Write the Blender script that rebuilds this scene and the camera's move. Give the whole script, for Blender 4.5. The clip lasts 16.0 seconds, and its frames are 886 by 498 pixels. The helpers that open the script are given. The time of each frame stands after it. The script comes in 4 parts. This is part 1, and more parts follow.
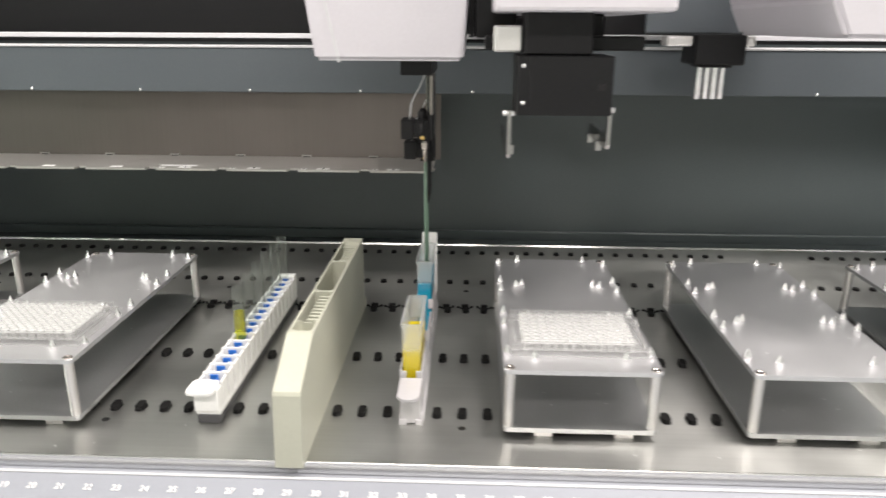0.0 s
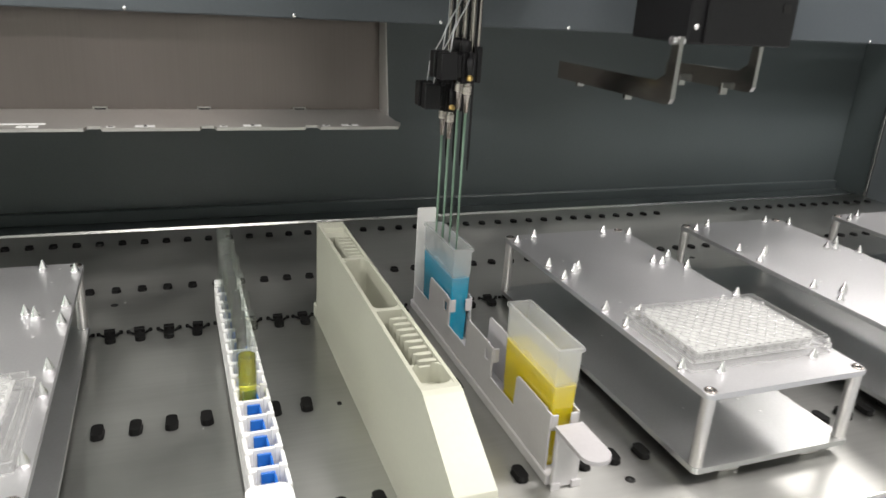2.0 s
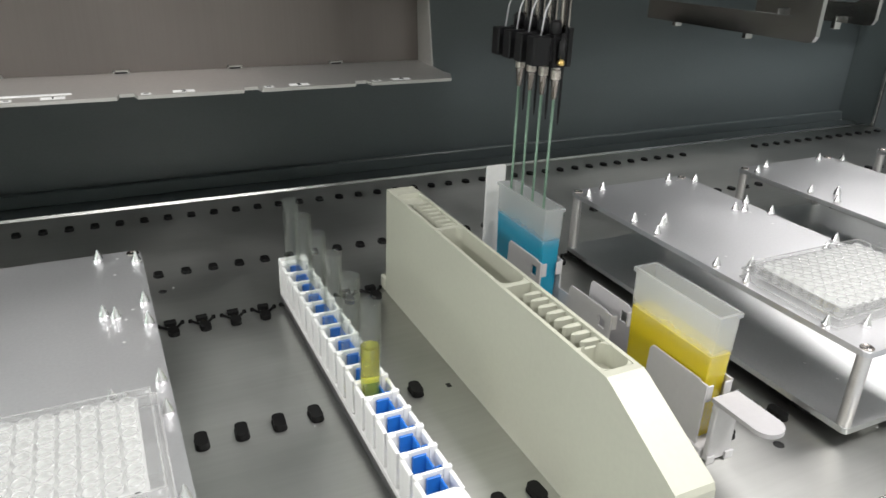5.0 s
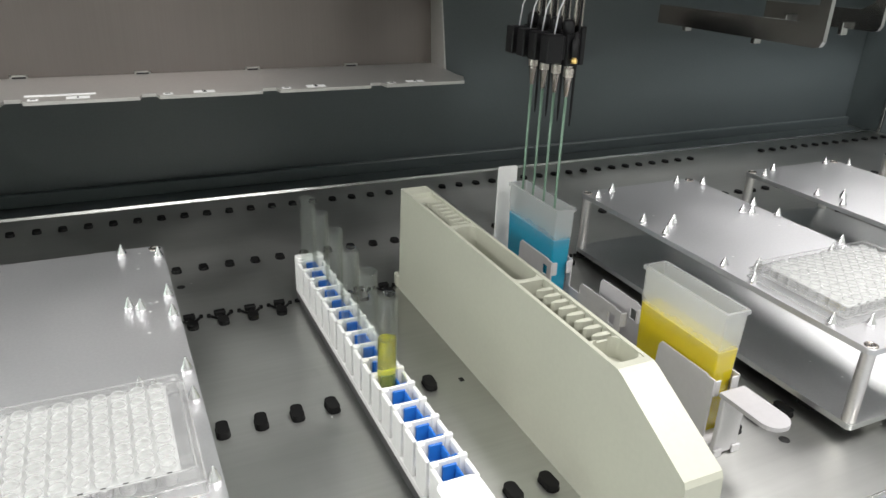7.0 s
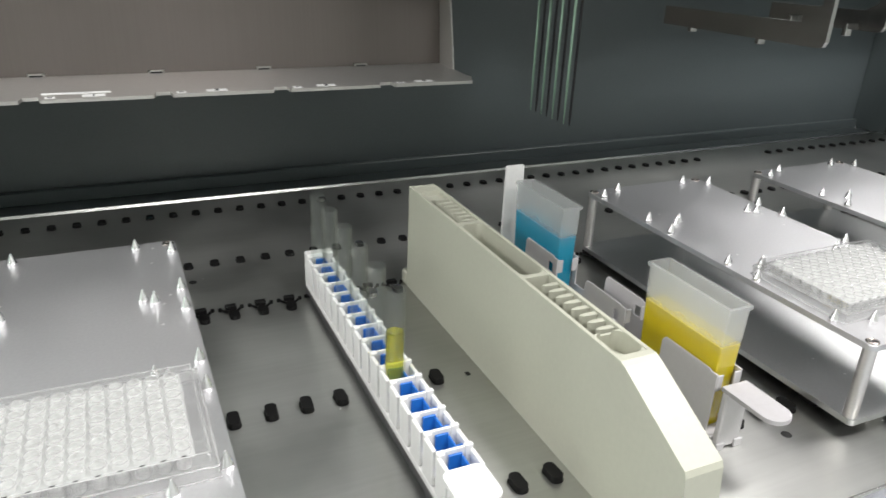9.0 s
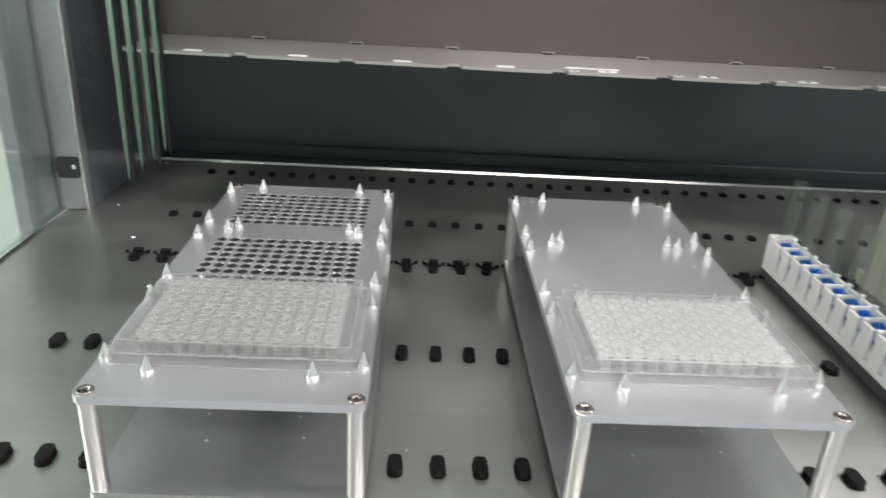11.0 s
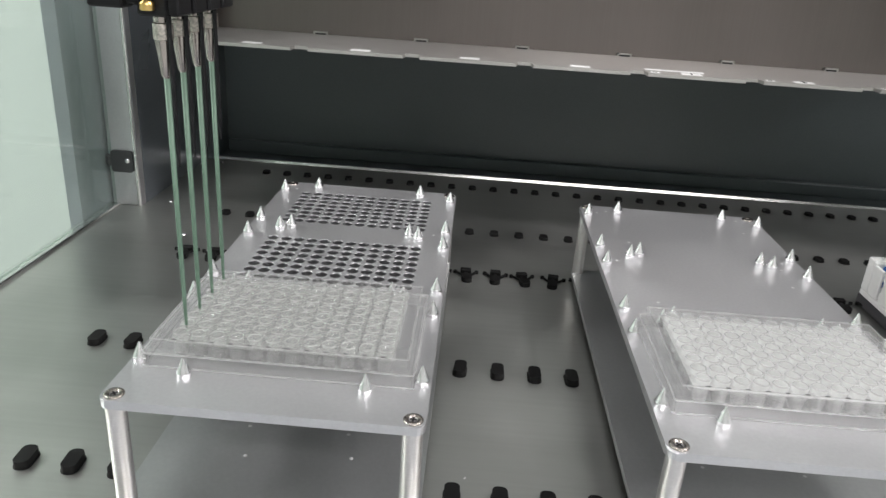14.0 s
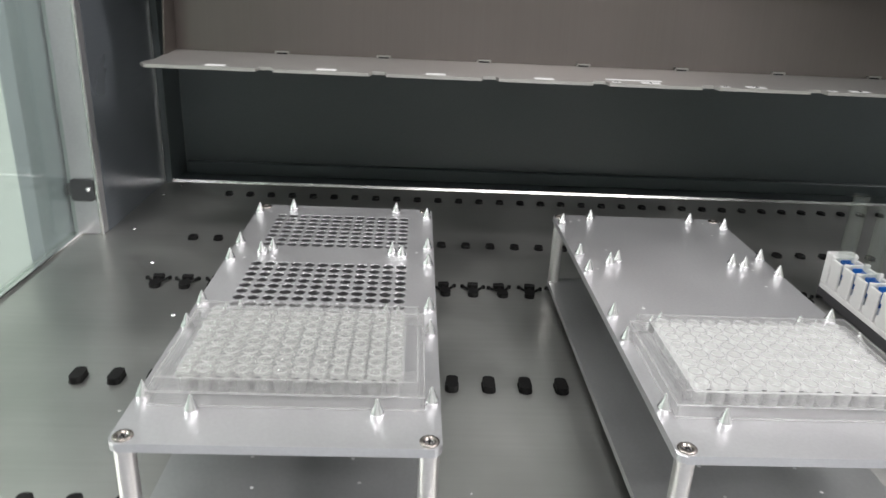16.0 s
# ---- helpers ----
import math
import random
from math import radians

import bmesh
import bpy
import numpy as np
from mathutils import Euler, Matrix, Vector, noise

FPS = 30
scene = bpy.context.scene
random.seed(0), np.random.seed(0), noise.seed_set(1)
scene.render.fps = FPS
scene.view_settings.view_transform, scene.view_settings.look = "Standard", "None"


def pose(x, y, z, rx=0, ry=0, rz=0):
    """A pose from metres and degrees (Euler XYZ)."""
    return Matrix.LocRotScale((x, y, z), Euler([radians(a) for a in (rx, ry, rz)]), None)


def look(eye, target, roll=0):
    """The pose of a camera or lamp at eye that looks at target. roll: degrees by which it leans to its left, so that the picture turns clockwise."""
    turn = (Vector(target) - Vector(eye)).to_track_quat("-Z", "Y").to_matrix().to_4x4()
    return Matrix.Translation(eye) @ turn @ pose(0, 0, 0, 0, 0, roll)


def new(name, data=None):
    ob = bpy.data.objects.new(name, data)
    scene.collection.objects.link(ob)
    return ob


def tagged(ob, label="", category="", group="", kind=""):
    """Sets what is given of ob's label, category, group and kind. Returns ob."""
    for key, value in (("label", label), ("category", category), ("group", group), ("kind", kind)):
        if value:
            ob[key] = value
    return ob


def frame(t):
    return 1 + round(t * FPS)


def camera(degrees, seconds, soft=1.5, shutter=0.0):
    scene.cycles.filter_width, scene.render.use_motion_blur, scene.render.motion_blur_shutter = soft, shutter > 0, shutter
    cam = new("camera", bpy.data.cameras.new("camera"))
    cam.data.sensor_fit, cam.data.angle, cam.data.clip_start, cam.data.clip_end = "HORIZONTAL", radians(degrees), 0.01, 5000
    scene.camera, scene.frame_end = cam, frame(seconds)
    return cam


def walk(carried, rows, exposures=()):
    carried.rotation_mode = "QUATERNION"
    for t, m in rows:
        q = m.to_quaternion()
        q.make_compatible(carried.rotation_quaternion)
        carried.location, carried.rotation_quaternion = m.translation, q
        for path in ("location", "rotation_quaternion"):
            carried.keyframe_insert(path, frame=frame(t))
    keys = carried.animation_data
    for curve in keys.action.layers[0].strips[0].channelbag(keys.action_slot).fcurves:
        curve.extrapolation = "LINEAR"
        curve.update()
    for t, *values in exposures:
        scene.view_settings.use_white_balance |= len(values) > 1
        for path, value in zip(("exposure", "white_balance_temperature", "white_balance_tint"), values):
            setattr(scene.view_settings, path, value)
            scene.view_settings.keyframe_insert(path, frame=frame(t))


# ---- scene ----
cam = camera(62.6, 16.0, soft=1.5, shutter=0.7)
PATH = [
    (0, (0.1057, 0.3116, 0.3721), (0.0298, 2.2216, -0.2160), 0.26),
    (0.5, (0.0231, 0.3701, 0.3610), (-0.0100, 2.2744, -0.2494), 0.71),
    (1, (-0.1012, 0.4572, 0.3523), (0.2529, 2.3080, -0.3178), 2.23),
    (1.5, (-0.1748, 0.5199, 0.3375), (0.4258, 2.3194, -0.2961), 3.57),
    (2, (-0.1880, 0.5840, 0.3178), (0.4959, 2.3369, -0.3603), 3.64),
    (2.5, (-0.1933, 0.6233, 0.3181), (0.4734, 2.3592, -0.4179), 3.00),
    (3, (-0.2152, 0.6272, 0.3138), (0.4253, 2.3608, -0.4508), 3.17),
    (3.5, (-0.2638, 0.6429, 0.3172), (0.5174, 2.3100, -0.4640), 2.37),
    (4, (-0.2882, 0.6688, 0.3146), (0.5636, 2.2903, -0.4888), 2.33),
    (4.5, (-0.2843, 0.6799, 0.3120), (0.5459, 2.3096, -0.4974), 2.32),
    (5, (-0.2804, 0.6776, 0.3099), (0.5243, 2.3202, -0.4988), 2.02),
    (5.2, (-0.2830, 0.6760, 0.3098), (0.5045, 2.3229, -0.5072), 2.05),
    (7.5, (-0.2938, 0.6643, 0.3116), (0.5000, 2.3196, -0.4818), 2.41),
    (8, (-0.2946, 0.6606, 0.3125), (0.4948, 2.3196, -0.4778), 2.44),
    (8.5, (-0.2942, 0.6588, 0.3126), (0.4956, 2.3180, -0.4770), 2.36),
    (9, (-0.2972, 0.6577, 0.3102), (0.4791, 2.3210, -0.4841), 2.37),
    (9.5, (-0.3600, 0.6375, 0.3057), (0.2537, 2.3697, -0.4834), 3.41),
    (10, (-0.4592, 0.6082, 0.2927), (-0.1654, 2.4150, -0.5129), 4.07),
    (10.2, (-0.4950, 0.5993, 0.2921), (-0.2399, 2.4136, -0.5097), 3.83),
    (12.3, (-0.4939, 0.6603, 0.2684), (-0.6488, 2.4943, -0.5141), 3.85),
    (12.5, (-0.4973, 0.6626, 0.2651), (-0.6472, 2.4975, -0.5165), 3.86),
    (13, (-0.5018, 0.6649, 0.2596), (-0.6272, 2.5029, -0.5186), 3.66),
    (13.5, (-0.5023, 0.6632, 0.2624), (-0.5925, 2.5070, -0.5075), 3.52),
    (14, (-0.5036, 0.6554, 0.2629), (-0.5623, 2.5058, -0.4937), 3.93),
    (14.5, (-0.5049, 0.6474, 0.2635), (-0.5485, 2.5014, -0.4854), 4.33),
    (15, (-0.5067, 0.6434, 0.2623), (-0.5300, 2.5024, -0.4745), 4.46),
    (15.5, (-0.5148, 0.6461, 0.2644), (-0.5084, 2.5040, -0.4758), 4.13),
    (16, (-0.5307, 0.6533, 0.2695), (-0.4432, 2.5130, -0.4612), 2.77),
]
walk(cam, [(t, look(eye, target, roll)) for t, eye, target, roll in PATH],
     [(0.0, 0.13, 6850, 11), (1.2, 0.08, 6800, 10), (2.5, -0.06, 6650, 9), (3.5, -0.02, 6500, 8), (9.2, 0.0, 6500, 8), (9.5, 0.14, 6480, 9), (9.9, 0.08, 6480, 10), (10.2, -0.08, 6450, 10),
      (12.5, -0.15, 6450, 10), (15.0, -0.20, 6450, 11), (16.0, -0.17, 6450, 11)])

# ---- light ----
world = bpy.data.worlds.new("lab_world")
scene.world = world
world.use_nodes = True
world.node_tree.nodes["Background"].inputs[0].default_value = (0.75, 0.8, 0.85, 1)
world.node_tree.nodes["Background"].inputs[1].default_value = 0.25


def area_lamp(name, x, y, z, w, d, watts, colour=(1.0, 0.955, 0.955)):
    lamp = bpy.data.lights.new(name, "AREA")
    lamp.shape, lamp.size, lamp.size_y, lamp.energy, lamp.color = "RECTANGLE", w, d, watts, colour
    ob = new(name, lamp)
    ob.matrix_world = look((x, y, z), (x, y + 0.0001, z - 1))
    return ob


# Unseen lamps; third added as fill, last added to brighten the west wall.
LAMPS = [(-0.85, 0.85, 0.7, 0.3, 8.5), (0.90, 0.85, 0.9, 0.3, 37), (0.2, -0.7, 1.2, 0.3, 42), (2.4, 2.2, 1.0, 0.8, 25), (-2.7, 0.9, 0.4, 1.4, 60)]
for lx, ly, lw, ld, watts in LAMPS:
    area_lamp("unseen_lamp", lx, ly, 1.67, lw, ld, watts)


# ---- materials ----
def material(name, colour, rough=0.5, metal=0.0, grain=0.0, grain_scale=(40, 40, 40), bump=0.0, bump_scale=(300, 300, 300),
             stain=0.0, stain_scale=6.0, coat=0.0, each=0.0, ior=1.5, translucent=0.0, brushed=0.0):
    m = bpy.data.materials.new(name)
    m.use_nodes = True
    nt = m.node_tree
    n, l = nt.nodes, nt.links
    p = n["Principled BSDF"]
    p.inputs["Base Color"].default_value = (*colour, 1)
    p.inputs["Roughness"].default_value = rough
    p.inputs["Metallic"].default_value = metal
    p.inputs["Coat Weight"].default_value = coat
    p.inputs["IOR"].default_value = ior
    if brushed:
        # fine scratches along x spread the gloss along y
        along = n.new("ShaderNodeCombineXYZ")
        along.inputs[1].default_value = 1.0
        p.inputs["Anisotropic"].default_value = brushed
        l.new(along.outputs[0], p.inputs["Tangent"])
    co = n.new("ShaderNodeTexCoord")

    def noise_at(scale, detail=4.0):
        mp = n.new("ShaderNodeMapping")
        mp.inputs["Scale"].default_value = scale if isinstance(scale, tuple) else (scale,) * 3
        tx = n.new("ShaderNodeTexNoise")
        tx.inputs["Scale"].default_value = 1.0
        tx.inputs["Detail"].default_value = detail
        l.new(co.outputs["Object"], mp.inputs["Vector"])
        l.new(mp.outputs["Vector"], tx.inputs["Vector"])
        return tx.outputs["Fac"]

    last = None

    def vary(fac, amount, socket):
        mr = n.new("ShaderNodeMapRange")
        mr.inputs["From Min"].default_value, mr.inputs["From Max"].default_value = 0.3, 0.7
        mr.inputs["To Min"].default_value, mr.inputs["To Max"].default_value = 1 - amount, 1 + amount
        l.new(fac, mr.inputs["Value"])
        mx = n.new("ShaderNodeVectorMath")
        mx.operation = "SCALE"
        if socket is None:
            mx.inputs[0].default_value = colour
        else:
            l.new(socket, mx.inputs[0])
        l.new(mr.outputs["Result"], mx.inputs["Scale"])
        return mx.outputs["Vector"]

    if grain:
        last = vary(noise_at(grain_scale), grain, last)
    if stain:
        f = noise_at(stain_scale, 6.0)
        last = vary(f, stain, last)
        mr = n.new("ShaderNodeMapRange")
        mr.inputs["From Min"].default_value, mr.inputs["From Max"].default_value = 0.3, 0.7
        mr.inputs["To Min"].default_value, mr.inputs["To Max"].default_value = rough * 0.85, min(1, rough * 1.15)
        l.new(f, mr.inputs["Value"])
        l.new(mr.outputs["Result"], p.inputs["Roughness"])
    if each:
        oi = n.new("ShaderNodeObjectInfo")
        last = vary(oi.outputs["Random"], each, last)
    if last is not None:
        l.new(last, p.inputs["Base Color"])
    if bump:
        bp = n.new("ShaderNodeBump")
        bp.inputs["Strength"].default_value = bump
        bp.inputs["Distance"].default_value = 0.0005
        l.new(noise_at(bump_scale), bp.inputs["Height"])
        l.new(bp.outputs["Normal"], p.inputs["Normal"])
    if translucent:
        out = n["Material Output"]
        tr = n.new("ShaderNodeBsdfTranslucent")
        tr.inputs["Color"].default_value = (*colour, 1)
        mix = n.new("ShaderNodeMixShader")
        mix.inputs[0].default_value = translucent
        l.new(p.outputs[0], mix.inputs[1])
        l.new(tr.outputs[0], mix.inputs[2])
        l.new(mix.outputs[0], out.inputs["Surface"])
    return m


def clear_material(name, tint, haze, gloss_rough=0.12, white=(0.85, 0.87, 0.86), edge=0.5, wet=None, blend=0.25):
    """Thin clear plastic or glass: see-through, with a milky share and a glossy skin."""
    m = bpy.data.materials.new(name)
    m.use_nodes = True
    nt = m.node_tree
    n, l = nt.nodes, nt.links
    n.remove(n["Principled BSDF"])
    out = n["Material Output"]
    tp = n.new("ShaderNodeBsdfTransparent")
    tp.inputs["Color"].default_value = (*tint, 1)
    df = n.new("ShaderNodeBsdfDiffuse")
    df.inputs["Color"].default_value = (*white, 1)
    tl = n.new("ShaderNodeBsdfTranslucent")
    tl.inputs["Color"].default_value = (*white, 1)
    milk = n.new("ShaderNodeMixShader")
    milk.inputs[0].default_value = 0.5
    l.new(df.outputs[0], milk.inputs[1])
    l.new(tl.outputs[0], milk.inputs[2])
    body = n.new("ShaderNodeMixShader")
    body.inputs[0].default_value = haze
    l.new(tp.outputs[0], body.inputs[1])
    l.new(milk.outputs[0], body.inputs[2])
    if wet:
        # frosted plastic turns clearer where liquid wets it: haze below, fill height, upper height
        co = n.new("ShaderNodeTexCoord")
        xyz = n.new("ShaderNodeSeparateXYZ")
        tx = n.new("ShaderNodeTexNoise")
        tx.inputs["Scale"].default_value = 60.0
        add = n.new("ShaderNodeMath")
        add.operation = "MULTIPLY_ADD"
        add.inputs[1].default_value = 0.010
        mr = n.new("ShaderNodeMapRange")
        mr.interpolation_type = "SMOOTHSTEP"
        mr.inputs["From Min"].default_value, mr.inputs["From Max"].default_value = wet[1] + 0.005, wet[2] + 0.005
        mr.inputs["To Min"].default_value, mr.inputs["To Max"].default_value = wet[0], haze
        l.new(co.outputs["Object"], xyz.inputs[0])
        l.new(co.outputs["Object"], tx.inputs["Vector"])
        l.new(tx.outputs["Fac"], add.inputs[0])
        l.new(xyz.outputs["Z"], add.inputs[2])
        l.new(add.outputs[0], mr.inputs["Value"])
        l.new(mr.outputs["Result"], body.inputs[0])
    gl = n.new("ShaderNodeBsdfGlossy")
    gl.inputs["Roughness"].default_value = gloss_rough
    lw = n.new("ShaderNodeLayerWeight")
    lw.inputs["Blend"].default_value = blend
    sc = n.new("ShaderNodeMath")
    sc.operation = "MULTIPLY_ADD"
    sc.inputs[1].default_value = edge
    sc.inputs[2].default_value = 0.03
    l.new(lw.outputs["Facing"], sc.inputs[0])
    mix = n.new("ShaderNodeMixShader")
    l.new(sc.outputs[0], mix.inputs[0])
    l.new(body.outputs[0], mix.inputs[1])
    l.new(gl.outputs[0], mix.inputs[2])
    l.new(mix.outputs[0], out.inputs["Surface"])
    return m



def liquid_material(name, tint):
    """A clear coloured liquid that refracts."""
    m = bpy.data.materials.new(name)
    m.use_nodes = True
    p = m.node_tree.nodes["Principled BSDF"]
    p.inputs["Base Color"].default_value = (*tint, 1)
    p.inputs["Roughness"].default_value = 0.02
    p.inputs["IOR"].default_value = 1.33
    p.inputs["Transmission Weight"].default_value = 0.85
    return m


STEEL = material("brushed_deck_steel", (0.50, 0.505, 0.485), 0.37, 1.0, 0.03, (7, 260, 60), 0.03, (12, 900, 60), 0.13, 7.0, brushed=0.68)
EDGE_STEEL = material("polished_edge_steel", (0.75, 0.75, 0.74), 0.25, 1.0, 0.03)
ALU = material("anodised_aluminium", (0.65, 0.65, 0.665), 0.39, 0.82, 0.03, (500, 500, 500), 0.05, (1800, 1800, 1800), 0.05, 9.0)
ALU_BASE = material("smooth_rolled_aluminium", (0.60, 0.61, 0.61), 0.33, 0.88, 0.03, (400, 400, 400), 0.04, (900, 900, 900), 0.08, 9.0)
FINGER = material("dark_bare_steel", (0.33, 0.325, 0.32), 0.19, 1.0, 0.05, (60, 300, 300), 0.03, (900, 900, 900))
RAIL_STEEL = material("rolled_edge_steel", (0.44, 0.44, 0.43), 0.20, 1.0, 0.03)
POST = material("turned_aluminium", (0.72, 0.70, 0.69), 0.36, 0.9, 0.04, (300, 300, 1200))
CHROME = material("polished_pin_steel", (0.86, 0.85, 0.86), 0.26, 1.0, 0.03, (900, 900, 2500))
WALL = material("dark_grey_painted_sheet", (0.068, 0.083, 0.086), 0.38, 0.0, 0.05, (400, 400, 400), 0.05, (900, 900, 900), 0.07, 3.0)
SIDE = material("dark_steel_side_sheet", (0.19, 0.21, 0.23), 0.30, 0.45, 0.04, (30, 30, 600), 0.04, (900, 900, 30), 0.10, 4.0)
BEAM = material("blue_grey_painted_beam", (0.090, 0.105, 0.117), 0.42, 0.0, 0.03, (300, 300, 300), 0.04, (900, 900, 900), 0.04, 3.0)
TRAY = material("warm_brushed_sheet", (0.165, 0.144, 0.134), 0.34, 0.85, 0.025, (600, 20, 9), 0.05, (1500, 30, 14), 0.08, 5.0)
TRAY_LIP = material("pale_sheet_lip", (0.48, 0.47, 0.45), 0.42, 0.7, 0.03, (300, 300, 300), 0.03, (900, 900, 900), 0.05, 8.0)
IVORY = material("ivory_moulded_plastic", (0.45, 0.455, 0.378), 0.42, 0.0, 0.02, (300, 300, 300), 0.06, (1400, 1400, 1400), 0.03, 12.0)
WHITE = material("white_moulded_plastic", (0.82, 0.82, 0.81), 0.40, 0.0, 0.02, (300, 300, 300), 0.04, (1400, 1400, 1400), 0.03, 15.0)
HOUSING = material("pale_grey_housing_plastic", (0.61, 0.59, 0.63), 0.40, 0.0, 0.02, (300, 300, 300), 0.05, (1500, 1500, 1500), 0.02, 8.0)
BLUE = material("blue_moulded_plastic", (0.016, 0.15, 0.55), 0.38, 0.0, 0.05, (300, 300, 300))
BLACK = material("black_plastic", (0.009, 0.009, 0.010), 0.45, 0.0, 0.10, (300, 300, 300), 0.05, (1500, 1500, 1500), ior=1.32)
HINGE = material("dark_grey_hinge_plastic", (0.055, 0.058, 0.060), 0.45, 0.0, 0.08, (300, 300, 300), 0.05, (1500, 1500, 1500))
# Pale dot colour: the glint of the countersinks is put in the base colour.
PALE_DOT = material("countersink_glint", (0.92, 0.92, 0.92), 0.55, 0.6, 0.02)
# Darker copy of the aluminium for hole walls, shade put in the colour.
BORE = material("shaded_bore", (0.35, 0.35, 0.36), 0.40, 0.95, 0.05, (600, 600, 600))
# Dark colour standing in for the shade seen through the carrier's holes.
SHADE_SHEET = material("hole_shade_sheet", (0.045, 0.045, 0.047), 0.50, 0.0, 0.05, (300, 300, 300))
RUBBER = material("black_rubber", (0.007, 0.007, 0.007), 0.55, 0.0, 0.10, (300, 300, 300), 0.06, (1500, 1500, 1500), each=0.15, ior=1.3)
DARK = material("dark_shaded_void", (0.006, 0.006, 0.006), 0.7, 0.0, 0.1)
RACK = material("pale_grey_powder_coat", (0.56, 0.55, 0.56), 0.48, 0.0, 0.02, (300, 300, 300), 0.06, (1600, 1600, 1600), 0.03, 12.0)
GRIP = material("grey_grip_plastic", (0.44, 0.43, 0.44), 0.45, 0.0, 0.02, (300, 300, 300), 0.05, (1500, 1500, 1500), 0.03, 14.0)
NEEDLE = material("green_coated_needle", (0.13, 0.21, 0.155), 0.45, 0.25, 0.05, (300, 300, 80))
BRASS = material("brass_fitting", (0.72, 0.50, 0.18), 0.28, 1.0, 0.05)
NICKEL = material("knurled_nickel", (0.40, 0.36, 0.335), 0.24, 1.0, 0.06, (1500, 1500, 1500), 0.06, (2500, 2500, 2500))
KNURL = material("diamond_knurled_nickel", (0.55, 0.50, 0.46), 0.30, 1.0, 0.35, (900, 900, 900), 1.0, (1100, 1100, 1100))
FRONT = material("grey_blue_front_panel", (0.28, 0.295, 0.33), 0.45, 0.0, 0.02, (300, 300, 300), 0.04, (900, 900, 900), 0.04, 5.0)
PALE = material("pale_trim", (0.62, 0.62, 0.64), 0.4, 0.0, 0.02, (200, 200, 200))
PAPER = material("white_sticker_paper", (0.85, 0.85, 0.84), 0.6, 0.0, 0.02, (300, 300, 300))
INK = material("black_print", (0.02, 0.02, 0.02), 0.6)
PRINT = material("white_print", (0.85, 0.85, 0.85), 0.5)
LABWALL = material("lab_wall_paint", (0.74, 0.765, 0.745), 0.7, 0.0, 0.02, (20, 20, 20), stain=0.02, stain_scale=1.0)
LABFLOOR = material("lab_floor_vinyl", (0.60, 0.62, 0.61), 0.5, 0.0, 0.08, (30, 30, 30), stain=0.06, stain_scale=2.0)
CLEAR = clear_material("clear_polystyrene", (0.995, 0.996, 0.995), 0.08, 0.04, (0.96, 0.96, 0.96), edge=0.28, blend=0.18)
CLEAR_WELL = clear_material("clear_polystyrene_well", (0.985, 0.99, 0.985), 0.22, 0.03, (0.96, 0.97, 0.95), edge=0.6)
# Hazier, whiter well plastic for the second and third plates.
HAZY_WELL = clear_material("hazy_polystyrene_well", (0.97, 0.97, 0.97), 0.46, 0.08, (0.94, 0.95, 0.94), edge=0.4)
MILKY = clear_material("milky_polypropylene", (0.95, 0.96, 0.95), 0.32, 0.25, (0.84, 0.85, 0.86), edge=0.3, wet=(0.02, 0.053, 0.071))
WELL_RIM = clear_material("lit_polystyrene_rim", (0.97, 0.97, 0.97), 0.30, 0.04, (0.97, 0.97, 0.96), edge=0.6)
GLASS = clear_material("tube_glass", (0.972, 0.985, 0.976), 0.004, 0.02, edge=0.60, blend=0.10)
PANE = clear_material("side_window_glass", (0.86, 0.93, 0.89), 0.06, 0.05, edge=0.2)
YELLOW_LIQ = material("yellow_liquid", (0.84, 0.67, 0.001), 0.15, 0.0, 0.03, (30, 30, 30), translucent=0.2)
BLUE_LIQ = material("blue_liquid", (0.0, 0.40, 0.64), 0.15, 0.0, 0.03, (30, 30, 30), translucent=0.2)
LIME_LIQ = liquid_material("yellow_green_liquid", (0.93, 0.90, 0.05))


# ---- mesh helpers ----
def box(bm, x0, x1, y0, y1, z0, z1, bevel=0.0, seg=1):
    m = Matrix.Translation(((x0 + x1) / 2, (y0 + y1) / 2, (z0 + z1) / 2)) @ Matrix.Diagonal((x1 - x0, y1 - y0, z1 - z0, 1))
    made = bmesh.ops.create_cube(bm, size=1, matrix=m)["verts"]
    if bevel:
        edges = list({e for v in made for e in v.link_edges})
        bmesh.ops.bevel(bm, geom=edges, offset=bevel, segments=seg, profile=0.5, affect="EDGES", clamp_overlap=True)
    return bm


def lathe(bm, profile, x=0.0, y=0.0, n=16, flat=False, z=0.0):
    """Turn (radius, height) pairs round an upright axis; a radius of 0 closes the end."""
    rings = []
    for r, h in profile:
        if r == 0:
            rings.append([bm.verts.new((x, y, z + h))])
        else:
            rings.append([bm.verts.new((x + r * math.cos(2 * math.pi * i / n), y + r * math.sin(2 * math.pi * i / n), z + h)) for i in range(n)])
    for a, b in zip(rings, rings[1:]):
        for i in range(n):
            j = (i + 1) % n
            vs = [a[i % len(a)], a[j % len(a)], b[j % len(b)], b[i % len(b)]]
            uniq = []
            for v in vs:
                if v not in uniq:
                    uniq.append(v)
            if len(uniq) > 2:
                f = bm.faces.new(uniq)
                f.smooth = n > 8 and not flat
    return bm


